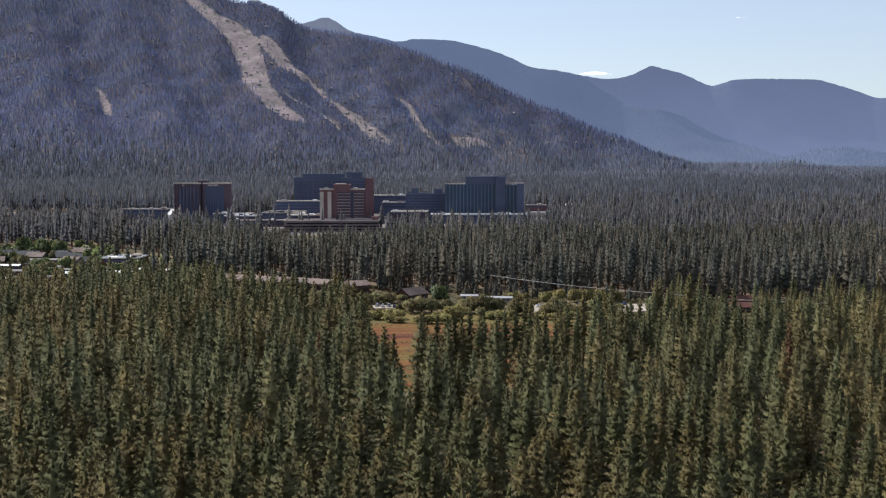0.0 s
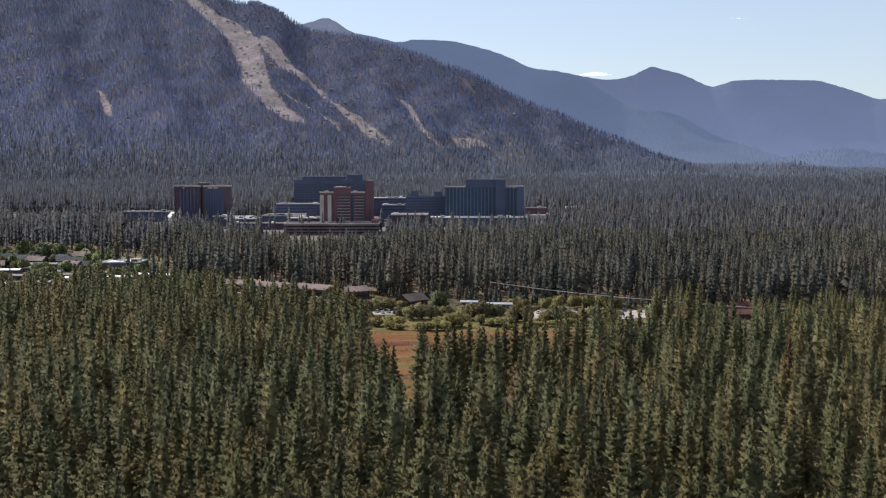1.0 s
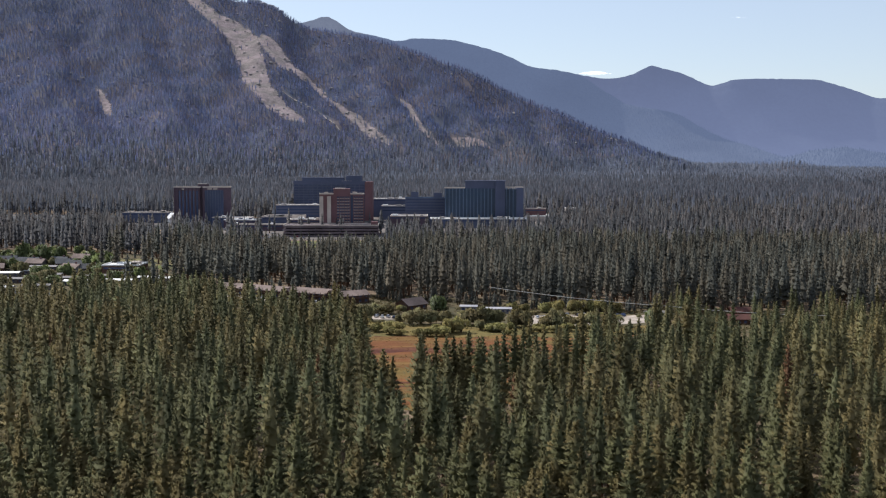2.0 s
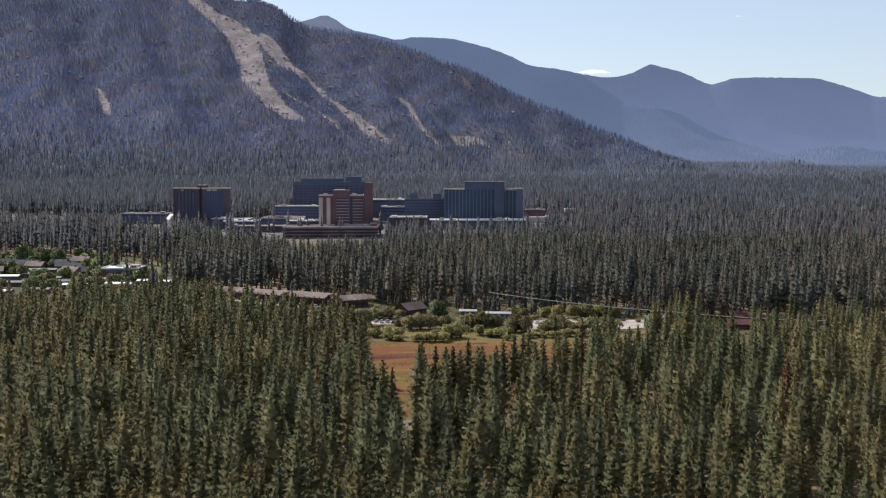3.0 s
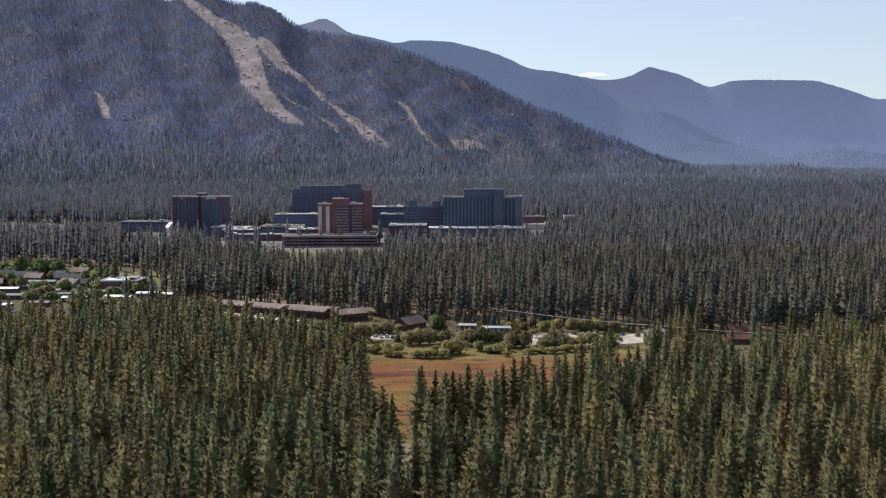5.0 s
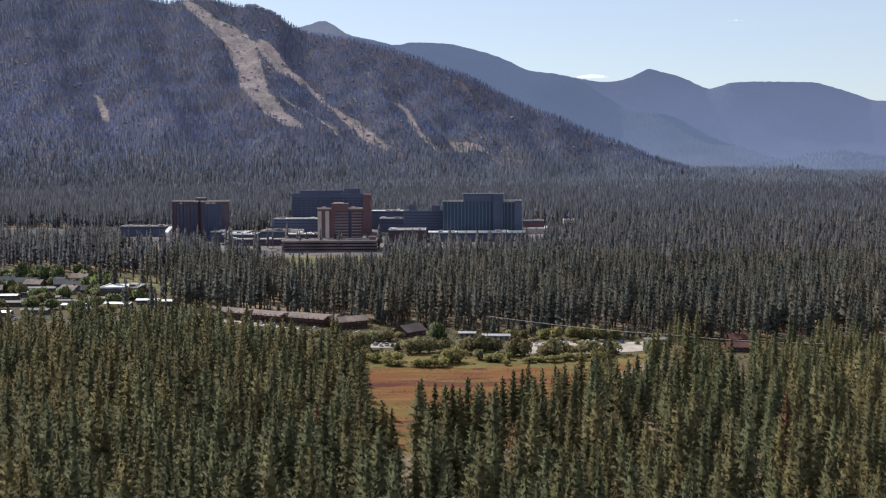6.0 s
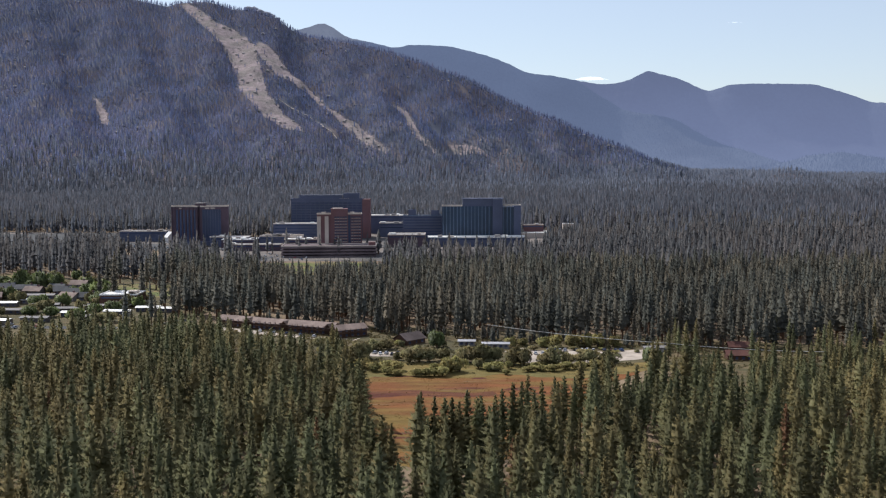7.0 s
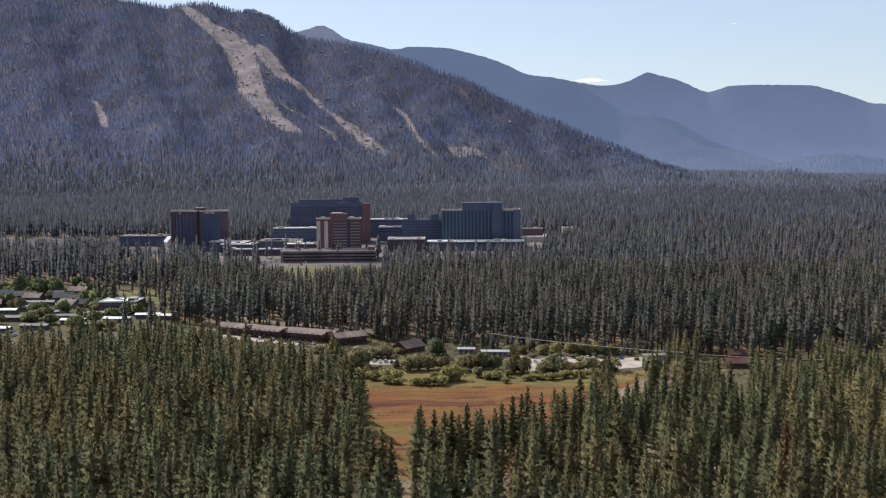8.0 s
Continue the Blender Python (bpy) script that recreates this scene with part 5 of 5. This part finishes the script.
# ---- bushes and broad-leaved trees ----
def leafy(seed, leaves, wide, tall, size, skirt=0.25):
    """A mound of small leaves gathered in several lobes."""
    r = np.random.RandomState(seed)
    lobes = [(r.uniform(-0.55, 0.55) * wide, r.uniform(-0.45, 0.45) * wide, tall * r.uniform(0.35, 0.68), wide * r.uniform(0.32, 0.5), tall * r.uniform(0.26, 0.38)) for k in range(9)]
    pick = r.randint(0, 9, leaves)
    L = np.array(lobes)[pick]
    d = r.normal(size=(leaves, 3))
    d /= np.linalg.norm(d, axis=1)[:, None]
    rad = 0.72 + 0.33 * r.rand(leaves) ** 0.6
    p = L[:, :3] + d * np.stack([L[:, 3], L[:, 3], L[:, 4]], 1) * rad[:, None]
    p[:, 2] = np.maximum(p[:, 2], tall * skirt * r.rand(leaves))
    t = np.cross(d, r.normal(size=(leaves, 3)))
    t /= np.linalg.norm(t, axis=1)[:, None]
    b = 0.5 * np.cross(d, t) + 0.5 * d + np.array((0, 0, 0.75))
    s = size * (0.6 + 0.8 * r.rand(leaves))[:, None]
    v = np.stack([p - t * s * 0.5, p + t * s * 0.5, p + b * s], 1).reshape(-1, 3)
    return v, np.arange(leaves * 3).reshape(-1, 3)


def stems(seed, tall, wide, n=7):
    """Several thin stems fanning from one root."""
    r = np.random.RandomState(seed)
    v, f = [], []
    for k in range(n):
        a, l = 6.283 * k / n, wide * r.uniform(0.15, 0.55)
        i, w = len(v), 0.09 * tall / 4
        v += [(w, 0, -0.2), (-w * 0.5, w, -0.2), (-w * 0.5, -w, -0.2), (l * math.cos(a), l * math.sin(a), tall * r.uniform(0.55, 0.8))]
        f += [(i, i + 1, i + 3), (i + 1, i + 2, i + 3), (i + 2, i, i + 3)]
    return np.array(v), np.array(f)


SHRUBS = {}
for kind, mat, leaves, size in (("willow", WILLOW, 1300, 0.46), ("alder", WILLOW_DARK, 1300, 0.5), ("broad", BROADLEAF, 1700, 0.7)):
    SHRUBS[kind] = [(mesh_from("foliage", *leafy(60 + k + len(kind), leaves, 2.5, 4.0, size), [mat]), mesh_from("stems", *stems(k, 4.0, 2.5), [BARK])) for k in range(4)]


for kind in SHRUBS.values():
    for k, (leaves, _) in enumerate(kind):
        soft_normals(leaves, 0, 0, k, 0.45, 0.9)


def shrub(kind, x, y, wide, tall, r, name, label, category, group):
    top = tagged(new(name), label, category, group)
    for n, me in zip(("foliage", "stem"), SHRUBS[kind][r.randrange(4)]):
        new(n, me).parent = top
    top.matrix_world = Matrix.Translation((x, y, float(land(x, y)) + 0.02)) @ Matrix.Rotation(r.random() * 6.28, 4, "Z") @ Matrix.Diagonal((wide / 2.5, wide / 2.5, tall / 4.0, 1))
    return top


r = random.Random(21)
WILLOWS = [(-26, 524, 3.2, 3.6), (-21, 522, 3, 3), (-12, 520, 3.2, 3.8), (-7.5, 519, 3.4, 4), (-3, 519.5, 3.2, 3.8), (1, 520, 3.4, 4.2), (-34, 533, 3.6, 4.2), (-28, 536, 3.6, 4.6), (-22, 535, 3.4, 4.2), (-40, 540, 4, 4.5), (5, 529, 4.8, 7.2), (9.5, 531, 4.2, 6.5),
           (-3, 533, 3, 4), (25, 533, 3, 3.6), (29, 533, 3.2, 4.2), (22, 537, 2, 2.8), (32.5, 523, 1.8, 2.2), (44, 530, 3, 2.6), (49, 532, 3.2, 2.8), (56, 531, 3.6, 3.2), (63, 535, 3.4, 3.6), (71, 537, 3.4, 3.4), (80, 541, 3.6, 4), (-52, 557, 4, 4.5), (-60, 566, 4, 4)]
for x, y, w, h in WILLOWS:
    shrub("willow", x, y, w * 1.3, h * 1.1, r, "willow_bush", "rounded yellow-green willow bush in the sedge", "bush", "willow bushes")
ALDERS = [(-46, 560, 4, 6.5), (-42, 566, 4.4, 8), (-16, 556, 4.2, 6.5), (-11, 558, 4.4, 7), (-6, 559, 4, 6.5), (1, 561, 3.6, 5.5), (13, 555, 4.6, 7.5), (19, 554, 5, 8), (24, 556, 4.6, 7.5), (28.5, 558, 4, 7), (38, 548, 4.4, 8), (43, 547, 4, 7.5), (54, 548, 4, 7), (59, 548, 4.2, 8), (66, 549, 4, 6.5),
          (72, 549, 4, 6.5), (78, 551, 4, 6.5), (84, 552, 4.2, 7), (90, 554, 4, 6), (-58, 588, 5, 7), (-66, 597, 5, 6), (-36, 594, 4, 5), (-30, 598, 4, 5)]
for x, y, w, h in ALDERS:
    shrub("alder", x, y, w * 1.35, h * (1.1 if x < 50 or x in (59, 78) else 0.85), r, "alder_bush", "tall olive-green alder thicket beside the gravel lot", "bush", "alder thickets")
for x, y, w, h in [(40, 607, 4, 5), (47, 606, 4, 5), (58, 603, 4.5, 6), (66, 602, 4.5, 6.5), (74, 602, 5, 7), (82, 601, 5, 7.5), (90, 603, 5, 7), (98, 602, 4, 6)]:
    shrub("willow", x, y, w, h, r, "willow_bush", "yellow-green willow bush along the forest edge", "bush", "willow bushes")
for k in range(150):
    x, y = r.uniform(-70, 125), r.uniform(528, 612)
    if near_line([(-80, 590), (-20, 552), (30, 540), (100, 545)], np.array([x]), np.array([y]))[0] < 9 or y > 600 - 0.1 * x or (y > 560 and r.random() < 0.3):
        if abs(x + 12) > 10 and not (5 < x < 40 and y > 585):
            w = r.uniform(1.6, 3.8)
            shrub(r.choice(("willow", "alder")), x, y, w, w * r.uniform(0.9, 1.5) * (1 if x < 50 else 0.6), r, "willow_bush", "grey-green brush along the meadow's edge", "bush", "meadow brush")
for x, y, w, h in [(-2, 601, 5.5, 9), (-345, 880, 9, 14), (-325, 872, 8, 13), (-312, 868, 6, 12), (-258, 815, 9, 13), (-250, 808, 8, 12), (-272, 822, 7, 10), (-330, 815, 6, 8), (-275, 775, 6, 8), (-240, 700, 6, 8), (-315, 745, 6, 9), (-216, 760, 5, 8), (-380, 870, 7, 10), (108, 540, 5, 9)]:
    shrub("broad", x, y, w, h, r, "broadleaf_tree", "bright green round broad-leaved tree", "tree", "garden trees")

# garden trees between the houses
built = [ob.matrix_world.translation.copy() for ob in bpy.data.objects if ob.parent is None and ob.name.split(".")[0] in ("house", "mobile_home", "cabin")]
planted_at = []
while len(planted_at) < 62:
    x, y = r.uniform(-400, -215), r.uniform(690, 945)
    p = Vector((x, y, 0))
    if not inside(SUBURB, np.array([x]), np.array([y]))[0] or (-0.325 < x / y < -0.245 and y > 800):
        continue
    if min(((b.xy - p.xy).length for b in built), default=99) < 8 or min(((b.xy - p.xy).length for b in planted_at), default=99) < 5:
        continue
    planted_at.append(p)
    kind = r.choice(("alder", "alder", "broad"))
    shrub(kind, x, y, r.uniform(4.5, 7.5), r.uniform(5, 9), r, "broadleaf_tree", "olive-green round garden tree between houses" if kind == "alder" else "bright green round broad-leaved tree", "tree", "garden trees")


# ---- tall grass and low brush ----
def tuft_shape(seed, blades, wide, tall):
    """A clump of upright leaves."""
    r = np.random.RandomState(seed)
    v, f = [], []
    for k in range(blades):
        a, l, w = 6.283 * r.rand(), wide * r.rand(), wide * 0.35
        x, y, i = l * math.cos(a), l * math.sin(a), len(v)
        b = 6.283 * r.rand()
        v += [(x - w * math.cos(b), y - w * math.sin(b), -0.05), (x + w * math.cos(b), y + w * math.sin(b), -0.05), (x * 1.5, y * 1.5, tall * (0.6 + 0.4 * r.rand()))]
        f.append((i, i + 1, i + 2))
    return np.array(v), np.array(f)


q = np.random.RandomState(71)
x, y = q.uniform(-60, 70, 6000), q.uniform(360, 545, 6000)
k = inside(MEADOW, x, y) & (waves(0.3 * x, y, 16, 72) > -0.5)
x, y = x[k], y[k]
v, f, ax = planted([tuft_shape(n, 3, 0.55, 0.6) for n in range(6)], x, y, land(x, y), 0.12 + 0.3 * q.rand(len(x)) ** 2, q, (1.2, 2.6))
grass = tagged(new("meadow_grass", mesh_from("meadow_grass", v, f, [TUFT], True)), "tall rust and straw-coloured meadow grass", "grass", kind="stuff")
soft_normals(grass.data, ax[:, 0], ax[:, 1], 8, 0.2, 3.0)
x, y = q.uniform(-165, 260, 9000), q.uniform(525, 690, 9000)
k = (y > 545 - 0.05 * x) & (y < np.interp(x, MID_X, MID_Y) + 8) & (y > np.interp(x, NEAR_X, NEAR_Y)) & ~inside([(36, 552), (118, 552), (118, 600), (36, 600)], x, y) & ~inside([(-42, 570), (-14, 570), (-14, 590), (-42, 590)], x, y)
k &= waves(x, y, 28, 73) > -0.4
x, y = x[k], y[k]
v, f, _ = planted([tuft_shape(20 + n, 14, 0.8, 1.0) for n in range(6)], x, y, land(x, y), 0.5 + 1.1 * q.rand(len(x)) ** 2, q, (0.9, 1.6))
tagged(new("low_brush", mesh_from("low_brush", v, f, [BRUSH_LEAF])), "grey-green low brush on the open ground", "brush", kind="stuff")


# ---- power line ----
def power_line(points, sag):
    top = tagged(new("power_line"), "pale overhead cable on wooden poles over the meadow", "power line")
    for (x, y, h) in points:
        bm = bmesh.new()
        bmesh.ops.create_cone(bm, cap_ends=True, segments=8, radius1=0.18, radius2=0.11, depth=h, matrix=Matrix.Translation((x, y, float(land(x, y)) + h / 2 - 0.3)))
        pole = part("pole", bm, BARK, top)
        box("crossarm", pole, TIMBER, x - 0.9, x + 0.9, y - 0.08, y + 0.08, float(land(x, y)) + h - 0.9, float(land(x, y)) + h - 0.7)
    for (x0, y0, h0), (x1, y1, h1) in zip(points, points[1:]):
        cu = bpy.data.curves.new("cable", "CURVE")
        cu.dimensions, cu.bevel_depth, cu.bevel_resolution = "3D", 0.15, 1
        sp = cu.splines.new("POLY")
        sp.points.add(24)
        for k in range(25):
            t = k / 24
            x, y = x0 + (x1 - x0) * t, y0 + (y1 - y0) * t
            sp.points[k].co = (x, y, float(land(x, y)) + h0 + (h1 - h0) * t - 0.5 - sag * 4 * t * (1 - t), 1)
        cu.materials.append(CABLE)
        ob = new("cable", cu)
        ob.parent = top


power_line([(24.5, 557, 20.3), (118, 553, 10.9), (203, 550, 6.5)], 1.0)
